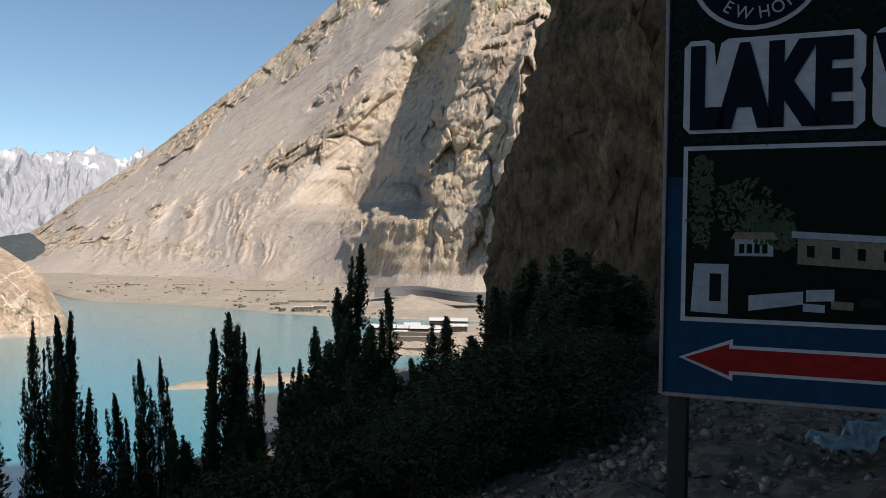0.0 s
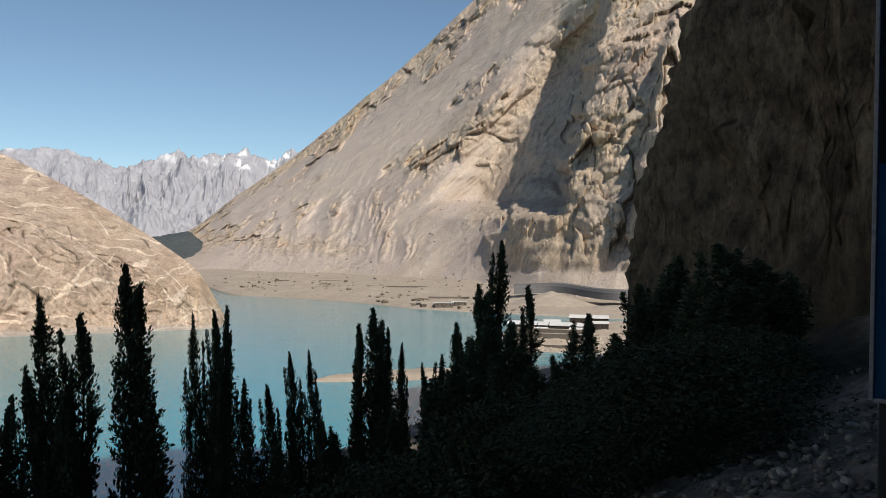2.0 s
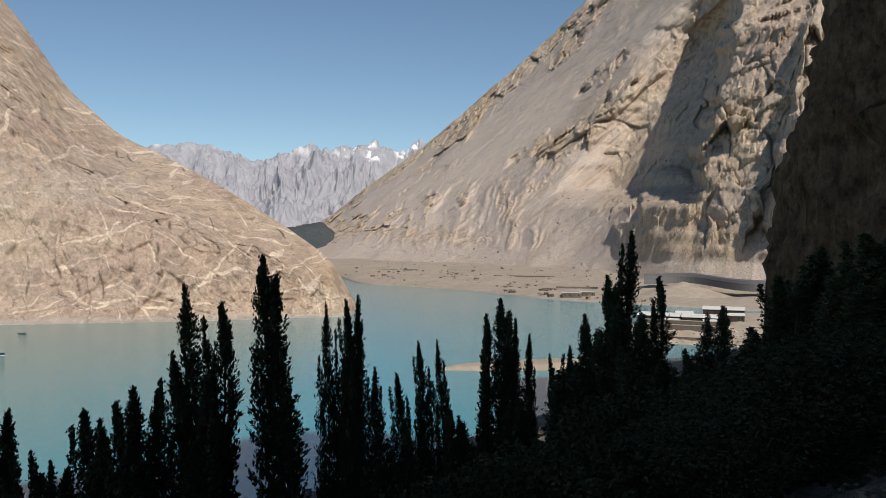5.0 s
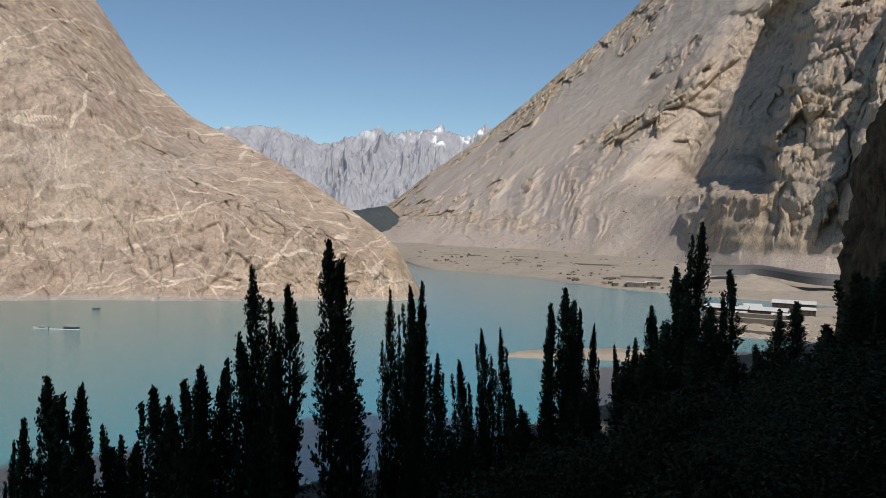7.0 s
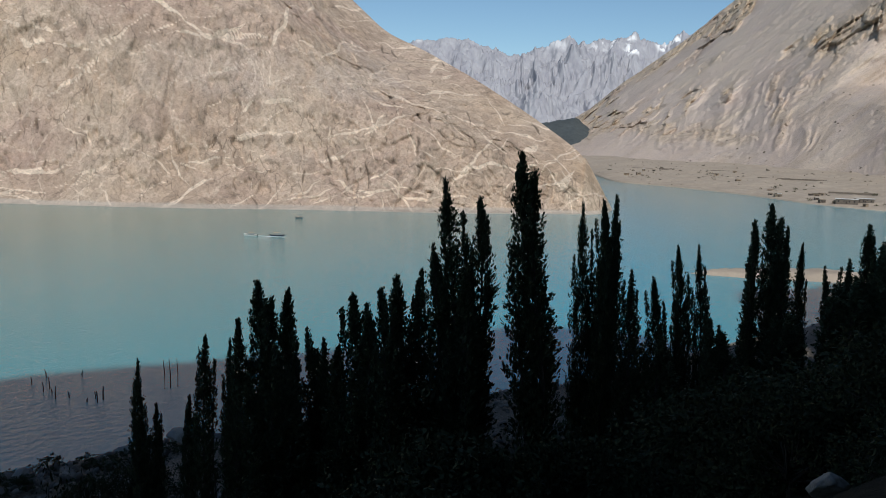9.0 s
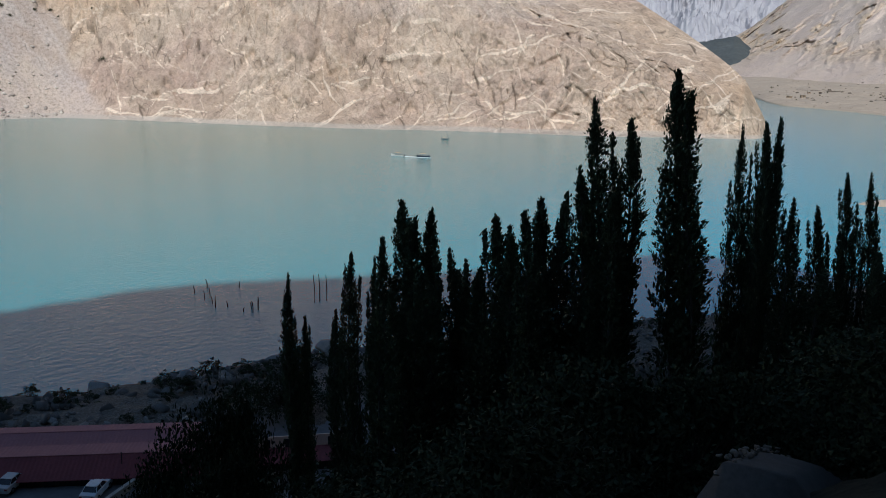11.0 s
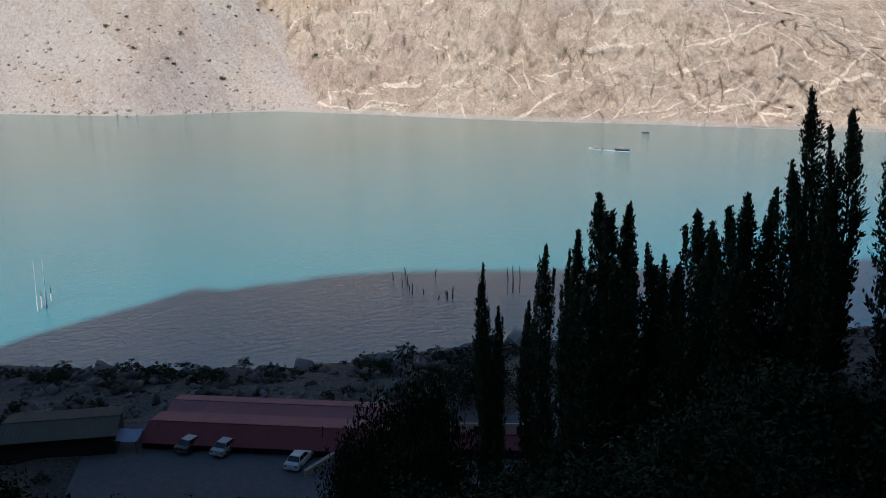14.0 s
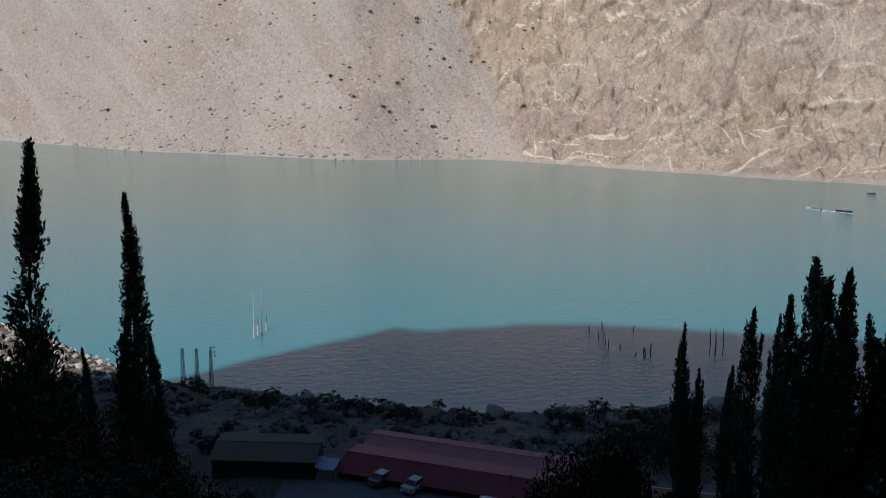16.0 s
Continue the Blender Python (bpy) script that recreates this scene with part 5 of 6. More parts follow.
# ---- the track below the road ----
M_TRACK = grained("dusty_track", (0.12, 0.108, 0.096), (0.075, 0.067, 0.058), 0.8, 0.95, 0.03)


def track():
    pts = [(-12.0, 4.0, 0), (-9.0, 10.5, 0), (-8.4, 16.4, 0), (-10.4, 24.2, 38.7), (-11.6, 30.2, 36.6), (-12.5, 36.2, 33.5)]
    vs, fs, crown = [], [], []
    k = 60
    P = np.array(pts, float)
    u = np.linspace(0, len(P) - 1, k)
    X, Y, bench = (np.interp(u, range(len(P)), P[:, q]) for q in range(3))
    for i in range(k):
        j, h = min(i + 1, k - 1), max(i - 1, 0)
        d = Vector((X[j] - X[h], Y[j] - Y[h], 0)).normalized()
        s = Vector((d.y, -d.x, 0))
        zc = max(ground_z(X[i], Y[i]) + 0.2, bench[i])
        crown.append(zc)
        for off, dz in ((-2.4, -3.0), (-0.95, 0), (-0.3, 0.05), (0.3, 0.05), (0.95, 0), (1.8, -1.0)):
            vs.append((X[i] + s.x * off, Y[i] + s.y * off, zc + dz + 0.03 * math.sin(i * 1.7 + off)))
    for i in range(k - 1):
        for q in range(5):
            fs.append((i * 6 + q, i * 6 + q + 1, i * 6 + 7 + q, i * 6 + 6 + q))
    ob = raw_part("road", vs, fs, M_TRACK, smooth_faces=True)
    tagged(ob, "narrow dusty track across the dark slope", "track", kind="structure")
    r = np.random.default_rng(6)
    pl, sz = [], []
    for i in range(260):
        q = r.uniform(0, k - 1)
        x, y = np.interp(q, range(k), X), np.interp(q, range(k), Y)
        pl.append((x - 0.9 + r.normal(0, 0.15), y + r.normal(0, 0.2), np.interp(q, range(k), crown) + 0.05))
        sz.append(r.uniform(0.06, 0.17))
    scatter_stones("track_edge_stones", pl, sz, M_STONE, "pale stones lining the edge of the track", 25, 2)


track()


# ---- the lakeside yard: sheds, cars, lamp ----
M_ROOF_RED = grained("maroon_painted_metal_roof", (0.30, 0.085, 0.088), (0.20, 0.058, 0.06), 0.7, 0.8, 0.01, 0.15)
M_ROOF_PINK = grained("light_red_metal_roof", (0.50, 0.22, 0.215), (0.38, 0.165, 0.165), 0.7, 0.8, 0.01, 0.15)
M_ROOF_GREY = grained("brown_grey_metal_roof", (0.18, 0.165, 0.13), (0.12, 0.11, 0.086), 0.7, 0.88, 0.01, 0.08)
M_PLASTER = grained("dirty_white_plaster", (0.55, 0.50, 0.43), (0.36, 0.32, 0.27), 1.2, 0.85, 0.01)
# Light falling on the house wall is put into this bright warm cream.
M_LIT_CREAM = grained("lit_cream_plaster", (0.85, 0.62, 0.48), (0.66, 0.47, 0.35), 1.0, 0.85, 0.01)
M_DARKWALL = grained("dark_timber_wall", (0.07, 0.055, 0.045), (0.035, 0.028, 0.024), 1.5, 0.85, 0.01)
M_YARD = grained("worn_asphalt_yard", (0.185, 0.182, 0.18), (0.125, 0.124, 0.123), 0.35, 0.92, 0.01)
M_GLASS = grained("dark_window_glass", (0.02, 0.024, 0.028), (0.014, 0.016, 0.02), 1, 0.12, 0.0, 0.6)
YARD = 5.5


def gable(name, p, q, depth, eave, rise, drop, front, top, wall, label, group=""):
    """A shed whose front eave runs from p to q; its ridge lies a half depth behind."""
    d = Vector((q[0] - p[0], q[1] - p[1], 0))
    L = d.length
    ang = math.degrees(math.atan2(d.y, d.x))
    ob = empty(name, pose(p[0], p[1], YARD, 0, 0, ang), label, "building", group)
    half = depth / 2
    part("wall", boxed(0.25, L - 0.25, 0.35, depth - 0.3, -2.2, eave - 0.05), wall, ob)
    n = int(L / 0.45)
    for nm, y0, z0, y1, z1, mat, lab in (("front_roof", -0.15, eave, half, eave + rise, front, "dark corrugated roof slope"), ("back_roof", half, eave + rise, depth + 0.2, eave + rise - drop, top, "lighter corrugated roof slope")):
        vs, fs = [], []
        for i in range(n * 4 + 1):
            x = L * i / (n * 4)
            w = 0.018 * math.cos(i * math.pi / 2)
            vs += [(x, y0, z0 + w), (x, y1, z1 + w), (x, y0, z0 + w - 0.06), (x, y1, z1 + w - 0.06)]
        for i in range(n * 4):
            a, b = i * 4, i * 4 + 4
            fs += [(a, b, b + 1, a + 1), (a + 2, a + 3, b + 3, b + 2), (a, a + 2, b + 2, b), (a + 1, b + 1, b + 3, a + 3)]
        raw_part(nm, vs, fs, mat, ob, lab)
    part("ridge_cap", boxed(0, L, half - 0.12, half + 0.12, eave + rise - 0.01, eave + rise + 0.05, bevel=0.01), top, ob)
    part("gable_end", plate([(0.3, eave - 0.05), (depth - 0.2, eave - 0.05), (half, eave + rise - 0.08)], 0.1, 0.0), wall, ob).matrix_basis = pose(0.32, 0, 0, 0, 0, 90)
    part("gable_end", plate([(0.3, eave - 0.05), (depth - 0.2, eave - 0.05), (half, eave + rise - 0.08)], 0.1, 0.0), wall, ob).matrix_basis = pose(L - 0.22, 0, 0, 0, 0, 90)
    return ob, L


# Front slope takes the darker red, back slope the paler red.
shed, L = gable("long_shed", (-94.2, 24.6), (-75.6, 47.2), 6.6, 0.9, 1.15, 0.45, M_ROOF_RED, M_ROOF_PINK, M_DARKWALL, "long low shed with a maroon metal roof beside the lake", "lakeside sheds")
for i in range(7):
    part("door", boxed(2 + i * 3.6, 3.1 + i * 3.6, 0.30, 0.36, -1.3, 0.75), M_GLASS, shed, "dark doorway")
v, f = tube([(20.2, 1.8, 1.3), (20.2, 1.8, 2.9)], [0.05, 0.05], 6)
raw_part("flue", v, f, M_STEEL, shed, "thin dark flue pipe")
shed2, L = gable("long_shed", (-99.6, 29.3), (-82.6, 50.0), 5.0, 1.25, 0.6, 0.5, M_ROOF_PINK, M_ROOF_PINK, M_DARKWALL, "second parallel shed with a light red metal roof", "lakeside sheds")
shed3, L = gable("low_shed", (-99.0, 11.0), (-94.2, 22.4), 6.6, 2.3, 0.9, 0.35, M_ROOF_GREY, M_ROOF_GREY, M_DARKWALL, "low shed with a brown-grey metal roof", "lakeside sheds")
shed4, L = gable("small_house", (-73.5, 51.5), (-67.5, 60.0), 5.0, 1.2, 0.5, 0.3, M_ROOF_RED, M_ROOF_RED, M_DARKWALL, "small house with maroon roof and cream wall", "lakeside sheds")
part("upper_wall", boxed(0.2, L - 0.2, 2.6, 2.8, 1.3, 3.0), M_LIT_CREAM, shed4, "cream rendered wall with warm light in its colour")
for i in range(4):
    part("window", boxed(0.8 + 2.3 * i, 1.5 + 2.3 * i, 2.56, 2.61, 1.75, 2.7), M_GLASS, shed4, "dark window opening")


def yard_floor():
    vs, fs = [], []
    for tau in np.linspace(-22, 34, 40):
        for n in np.linspace(-103, -79, 16):
            vs.append((NX * n + TX * tau, NY * n + TY * tau, YARD + 0.03 * math.sin(tau * 0.7) * math.sin(n * 0.5)))
    for i in range(39):
        for j in range(15):
            fs.append((i * 16 + j, i * 16 + j + 1, i * 16 + 17 + j, i * 16 + 16 + j))
    return tagged(raw_part("pavement", vs, fs, M_YARD, smooth_faces=True), "worn dark asphalt parking yard beside the sheds", "yard", kind="structure")


yard_floor()


def paint(name, c):
    mat, n, l, b = material(name, 0.35, 0, 0.5)
    d = tex(n, l, "noise", 3.0, 5, 0.6)
    l.new(mix(n, l, ramp(n, l, d.outputs[0], [(0.4, (0, 0, 0)), (0.75, (0.3,) * 3)]), c, (0.3, 0.27, 0.22)), b.inputs["Base Color"])
    b.inputs["Coat Weight"].default_value = 0.3
    return mat


M_TYRE = grained("black_rubber", (0.02, 0.02, 0.02), (0.012, 0.012, 0.012), 8, 0.85, 0.004)
M_RIM = grained("grey_wheel_metal", (0.35, 0.35, 0.36), (0.2, 0.2, 0.21), 6, 0.4, 0.001, 0.5, 0.8)
M_LAMP_RED = grained("red_lamp_plastic", (0.30, 0.02, 0.02), (0.2, 0.015, 0.015), 8, 0.3, 0.0, 0.5)


def sedan(m, colour, label, roof=None):
    """A 4.3 m saloon; x forwards, its wheels on z = 0."""
    car = empty("car", m, label, "car", "parked cars")
    body_m = paint(label.split()[0] + "_car_paint", colour)
    side = [(-2.12, 0.32), (-2.16, 0.62), (-2.10, 0.92), (-1.45, 0.98), (0.95, 0.96), (1.85, 0.84), (2.10, 0.62), (2.12, 0.34)]

    def loft(profile, w0, w1, z_split):
        bm = bmesh.new()
        L_, R_ = [], []
        for x, z in profile:
            w = w0 if z <= z_split else w1
            L_.append(bm.verts.new((x, w, z)))
            R_.append(bm.verts.new((x, -w, z)))
        bm.faces.new(L_[::-1])
        bm.faces.new(R_)
        for i in range(len(profile)):
            j = (i + 1) % len(profile)
            bm.faces.new((L_[i], L_[j], R_[j], R_[i]))
        bmesh.ops.recalc_face_normals(bm, faces=bm.faces)
        bmesh.ops.bevel(bm, geom=list(bm.edges), offset=0.05, segments=2, affect="EDGES", profile=0.5)
        return bm

    part("body", loft(side, 0.84, 0.80, 0.7), body_m, car)
    part("cabin_glass", loft([(-1.55, 0.95), (-1.05, 1.36), (0.25, 1.38), (1.0, 0.95)], 0.74, 0.60, 1.0), M_GLASS, car, "dark tinted windows")
    part("roof", boxed(-1.08, 0.28, -0.60, 0.60, 1.35, 1.43, bevel=0.03), paint("car_roof_paint", roof or colour), car)
    for sx in (-1, 1):
        for x0, z0, x1, z1 in ((-1.5, 0.97, -1.05, 1.38), (0.25, 1.38, 0.98, 0.97), (-0.35, 0.97, -0.37, 1.38)):
            v, f = tube([(x0, sx * 0.73, z0), (x1, sx * 0.60, z1)], [0.035, 0.035], 5)
            raw_part("pillar", v, f, body_m, car)
        for x in (-1.3, 1.3):
            v, f = tube([(x, sx * 0.62, 0.31), (x, sx * 0.85, 0.31)], [0.31, 0.31], 18)
            wheel = raw_part("wheel", v, f, M_TYRE, car, "black tyre")
            v, f = tube([(x, sx * 0.80, 0.31), (x, sx * 0.865, 0.31)], [0.19, 0.18], 14)
            raw_part("rim", v, f, M_RIM, wheel, "grey wheel rim")
        part("tail_lamp", boxed(-2.17, -2.08, sx * 0.62 - 0.14, sx * 0.62 + 0.14, 0.66, 0.82, bevel=0.01), M_LAMP_RED, car, "red tail lamp")
    part("bumper", boxed(-2.22, -2.08, -0.82, 0.82, 0.36, 0.54, bevel=0.03), body_m, car)
    part("number_plate", boxed(-2.235, -2.222, -0.24, 0.24, 0.46, 0.56), M_PLASTER, car, "pale blank plate")
    return car


HEAD = math.degrees(math.atan2(0.77, -0.64))
sedan(pose(-81.3, 37.8, YARD + 0.02, 0, 0, HEAD), (0.72, 0.73, 0.74), "white parked saloon car with dark windows in the yard")
sedan(pose(-88.6, 32.6, YARD + 0.02, 0, 0, HEAD - 4), (0.45, 0.47, 0.48), "silver parked saloon car beside the maroon shed")
sedan(pose(-91.4, 29.6, YARD + 0.02, 0, 0, HEAD - 6), (0.035, 0.037, 0.04), "dark parked saloon car with a pale roof", (0.5, 0.5, 0.48))

low = empty("low_wall", pose(-78.2, 37.0, YARD, 0, 0, math.degrees(math.atan2(5.2, -2.4))), "low whitewashed wall at the edge of the parking yard", "wall")
part("wall", boxed(0, 6.2, -0.18, 0.18, -0.2, 0.75, bevel=0.02), M_PLASTER, low)
part("coping", boxed(-0.05, 6.25, -0.22, 0.22, 0.752, 0.83, bevel=0.015), M_PLASTER, low)

M_TARP = grained("pale_blue_tarpaulin", (0.50, 0.56, 0.68), (0.30, 0.35, 0.48), 1.5, 0.6, 0.02)
canopy = empty("tarpaulin_stall", pose(-95.0, 23.4, YARD, 0, 0, 52), "small stall under a pale blue tarpaulin", "stall")
bm = bmesh.new()
bmesh.ops.create_grid(bm, x_segments=10, y_segments=6, size=1)
for v in bm.verts:
    v.co = Vector((v.co.x * 1.7, v.co.y * 1.1, 1.75 + 0.25 * v.co.y + 0.07 * math.sin(v.co.x * 5) * math.cos(v.co.y * 4)))
part("tarpaulin", bm, M_TARP, canopy, "sagging pale blue sheet", True)
for sx, sy in ((-1.6, -1.0), (1.6, -1.0), (-1.6, 1.0), (1.6, 1.0)):
    v, f = tube([(sx, sy, -0.05), (sx, sy, 1.72 + 0.25 * sy / 1.1)], [0.03, 0.03], 6)
    raw_part("pole", v, f, M_STEEL, canopy)

M_BULB, n_, l_, b_ = material("lit_bulb", 0.5)
b_.inputs["Emission Color"].default_value = (1.0, 0.95, 0.85, 1)
b_.inputs["Emission Strength"].default_value = 6.0
lx, ly = -67.0, 42.5
garden = empty("yard_lamp", pose(lx, ly, ground_z(lx, ly)), "small lit lamp on a thin post by the sheds", "lamp")
v, f = tube([(0, 0, -0.2), (0, 0, 2.6)], [0.03, 0.025], 6)
raw_part("post", v, f, M_STEEL, garden)
bm = bmesh.new()
bmesh.ops.create_icosphere(bm, subdivisions=2, radius=0.09)
bmesh.ops.translate(bm, verts=bm.verts, vec=(0, 0, 2.68))
part("bulb", bm, M_BULB, garden, "small glowing white bulb", True)

# ---- lattice masts, drowned poles and trunks ----
M_MAST = grained("dark_galvanised_steel", (0.06, 0.075, 0.08), (0.035, 0.045, 0.05), 5, 0.6, 0.003)
M_PALEPOLE = grained("whitewashed_pole", (0.75, 0.75, 0.74), (0.5, 0.5, 0.5), 4, 0.7, 0.004)
M_DEAD = grained("drowned_dead_wood", (0.05, 0.042, 0.035), (0.025, 0.02, 0.018), 4, 0.9, 0.01)


def mast(x, y, height, arms, label):
    z = ground_z(x, y)
    ob = empty("lattice_mast", pose(x, y, max(z, 0.2) - 0.3, 0, 0, 20), label, "pylon", "lattice masts on the shore")
    for sx, sy in ((-1, -1), (1, -1), (1, 1), (-1, 1)):
        v, f = tube([(sx * 0.32, sy * 0.32, 0), (sx * 0.13, sy * 0.13, height)], [0.045, 0.035], 5)
        raw_part("leg", v, f, M_MAST, ob)
    k = int(height / 0.62)
    for i in range(k):
        z0, z1 = height * i / k, height * (i + 1) / k
        w0, w1 = 0.32 - 0.19 * z0 / height, 0.32 - 0.19 * z1 / height
        pc = []
        for a, b in (((-1, -1), (1, -1)), ((1, -1), (1, 1)), ((1, 1), (-1, 1)), ((-1, 1), (-1, -1))):
            if i % 2:
                a, b = b, a
            pc.append(tube([(a[0] * w0, a[1] * w0, z0), (b[0] * w1, b[1] * w1, z1)], [0.022, 0.022], 4))
            pc.append(tube([(a[0] * w1, a[1] * w1, z1), (b[0] * w1, b[1] * w1, z1)], [0.022, 0.022], 4))
        v, f = joined(pc)
        raw_part("bracing", v, f, M_MAST, ob)
    if arms:
        for zz, ln in ((height - 0.9, 0.9), (height - 0.3, 0.8), (height + 0.35, 0.65)):
            v, f = tube([(-0.2, 0, zz), (ln, 0.3, zz + 0.08)], [0.05, 0.04], 5)
            arm = raw_part("cross_arm", v, f, M_MAST, ob)
            v, f = tube([(ln, 0.3, zz + 0.05), (ln, 0.3, zz + 0.32)], [0.07, 0.09], 6)
            raw_part("insulator", v, f, M_MAST, arm, "dark insulator")
        v, f = tube([(0, 0, height), (0.1, 0, height + 0.8)], [0.05, 0.03], 5)
        raw_part("tip", v, f, M_MAST, ob)
    return ob


mast(-135.8, 11.4, 7.0, False, "tapering dark steel lattice mast at the water's edge")
mast(-135.0, 13.4, 7.1, False, "tapering dark steel lattice mast at the water's edge")
mast(-134.2, 15.4, 7.0, True, "dark steel lattice mast with cross arms and insulators")

for x, y, h, thick in ((-173.4, 28.2, 9.6, 2.8), (-175.4, 29.3, 3.2, 2.2), (-175.0, 30.0, 9.4, 2.6), (-178.8, 31.6, 3.4, 1.6)):
    ob = empty("drowned_pole", pose(x, y, 0), "whitewashed pole standing in the lake water", "pole", "poles in the water")
    v, f = tube([(0, 0, -2.0), (0, 0, thick)], [0.17, 0.14], 8)
    raw_part("shaft", v, f, M_PALEPOLE, ob)
    v, f = tube([(0, 0, thick), (0.03, 0, h)], [0.07, 0.04], 6)
    raw_part("upper_shaft", v, f, M_MAST if h < 5 else M_PALEPOLE, ob)

trunk_rng = random.Random(9)
for x, y, h in ((-155.8, 94.6, 1.7), (-150.0, 93.3, 2.0), (-150.6, 94.9, 2.4), (-146.8, 93.0, 1.6), (-144.5, 92.2, 2.4), (-143.0, 94.0, 1.3), (-138.6, 94.6, 0.9), (-137.0, 95.6, 1.4),
                (-137.5, 97.2, 2.6), (-139.0, 96.6, 1.5), (-140.5, 98.0, 1.0), (-141.5, 100.0, 1.2), (-134.4, 108.4, 5.6), (-134.2, 109.6, 5.6), (-133.8, 111.0, 5.4), (-153.0, 103.5, 1.6), (-158.0, 99.0, 1.8)):
    v, f = tube([(0, 0, -1.5), (trunk_rng.uniform(-0.1, 0.1), 0, h * 0.5), (trunk_rng.uniform(-0.3, 0.3), trunk_rng.uniform(-0.2, 0.2), h)], [0.13, 0.11, 0.05], 6)
    ob = raw_part("drowned_dead_tree", v, f, M_DEAD)
    ob.matrix_basis = pose(x, y, 0)
    tagged(ob, "bare dead tree trunk standing in the shaded water", "dead tree", "drowned trunks")


# ---- boats ----
M_FOAM = grained("white_foam", (0.85, 0.88, 0.88), (0.6, 0.7, 0.7), 1.5, 0.8, 0.02)
M_HULL = grained("dark_blue_hull_paint", (0.05, 0.07, 0.10), (0.03, 0.04, 0.06), 2, 0.5, 0.003)
M_HULL_WHITE = grained("white_hull_paint", (0.75, 0.75, 0.72), (0.5, 0.48, 0.45), 2, 0.5, 0.003)
M_CANOPY = grained("tan_boat_canopy", (0.45, 0.33, 0.22), (0.3, 0.22, 0.15), 2, 0.8, 0.01)


def boat(x, y, heading, hull_mat, label, wake):
    ob = empty("motor_boat", pose(x, y, 0, 0, 0, heading), label, "boat", "boats on the lake")
    vs, fs = [], []
    for i in range(9):
        u = i / 8
        w = 0.95 * (1 - max(0, (u - 0.55) / 0.45) ** 2) ** 0.5 if u < 1 else 0.02
        px = -3.2 + 6.4 * u
        sheer = 0.55 + 0.45 * max(0, u - 0.5) ** 2 * 4
        vs += [(px, w, sheer), (px, w * 0.72, -0.12), (px, -w * 0.72, -0.12), (px, -w, sheer), (px, -w * 0.86, sheer - 0.06), (px, 0, 0.2), (px, w * 0.86, sheer - 0.06)]
    for i in range(8):
        a, b = i * 7, i * 7 + 7
        for k in range(7):
            k2 = (k + 1) % 7
            fs.append((a + k, b + k, b + k2, a + k2))
    fs.append((0, 1, 2, 3, 4, 5, 6))
    raw_part("hull", vs, fs, hull_mat, ob)
    for bx in (-1.6, -0.4, 0.8):
        part("bench", boxed(bx - 0.18, bx + 0.18, -0.75, 0.75, 0.36, 0.44, bevel=0.01), M_CANOPY, ob, "plank bench")
    bm = bmesh.new()
    bmesh.ops.create_grid(bm, x_segments=8, y_segments=6, size=1)
    for v in bm.verts:
        v.co = Vector((v.co.x * 1.5 - 0.4, v.co.y * 0.95, 1.75 - 0.18 * v.co.y ** 2))
    part("canopy", bm, M_CANOPY, ob, "tan canopy roof", True)
    for sx in (-1.8, 1.0):
        for sy in (-0.8, 0.8):
            v, f = tube([(sx, sy, 0.45), (sx, sy, 1.64)], [0.025, 0.025], 5)
            raw_part("canopy_post", v, f, M_MAST, ob)
    part("outboard_motor", boxed(-3.6, -3.15, -0.18, 0.18, 0.1, 0.95, bevel=0.05), M_STEEL, ob, "dark outboard motor")
    if wake:
        vs, fs = [], []
        r = random.Random(4)
        for i in range(16):
            px = -3.6 - i * 0.85
            w = 0.5 + 0.05 * i + r.uniform(-0.25, 0.25)
            vs += [(px, -w, 0.03), (px, 0, 0.16 * (1 - i / 16) + 0.04), (px, w, 0.03)]
        for i in range(15):
            a = i * 3
            fs += [(a, a + 1, a + 4, a + 3), (a + 1, a + 2, a + 5, a + 4)]
        raw_part("wake", vs, fs, M_FOAM, ob, "white foaming wake")
    return ob


boat(-298, 290, 205, M_HULL_WHITE, "white motor boat with a foaming wake on the lake", True)
boat(-288, 297.5, 25, M_HULL, "dark blue motor boat with a tan canopy", False)
far_boat = boat(-338, 366, 35, M_HULL, "small dark motor boat near the far rock shore", False)
far_boat.matrix_basis = far_boat.matrix_basis @ Matrix.Diagonal((0.6, 0.6, 0.6, 1))


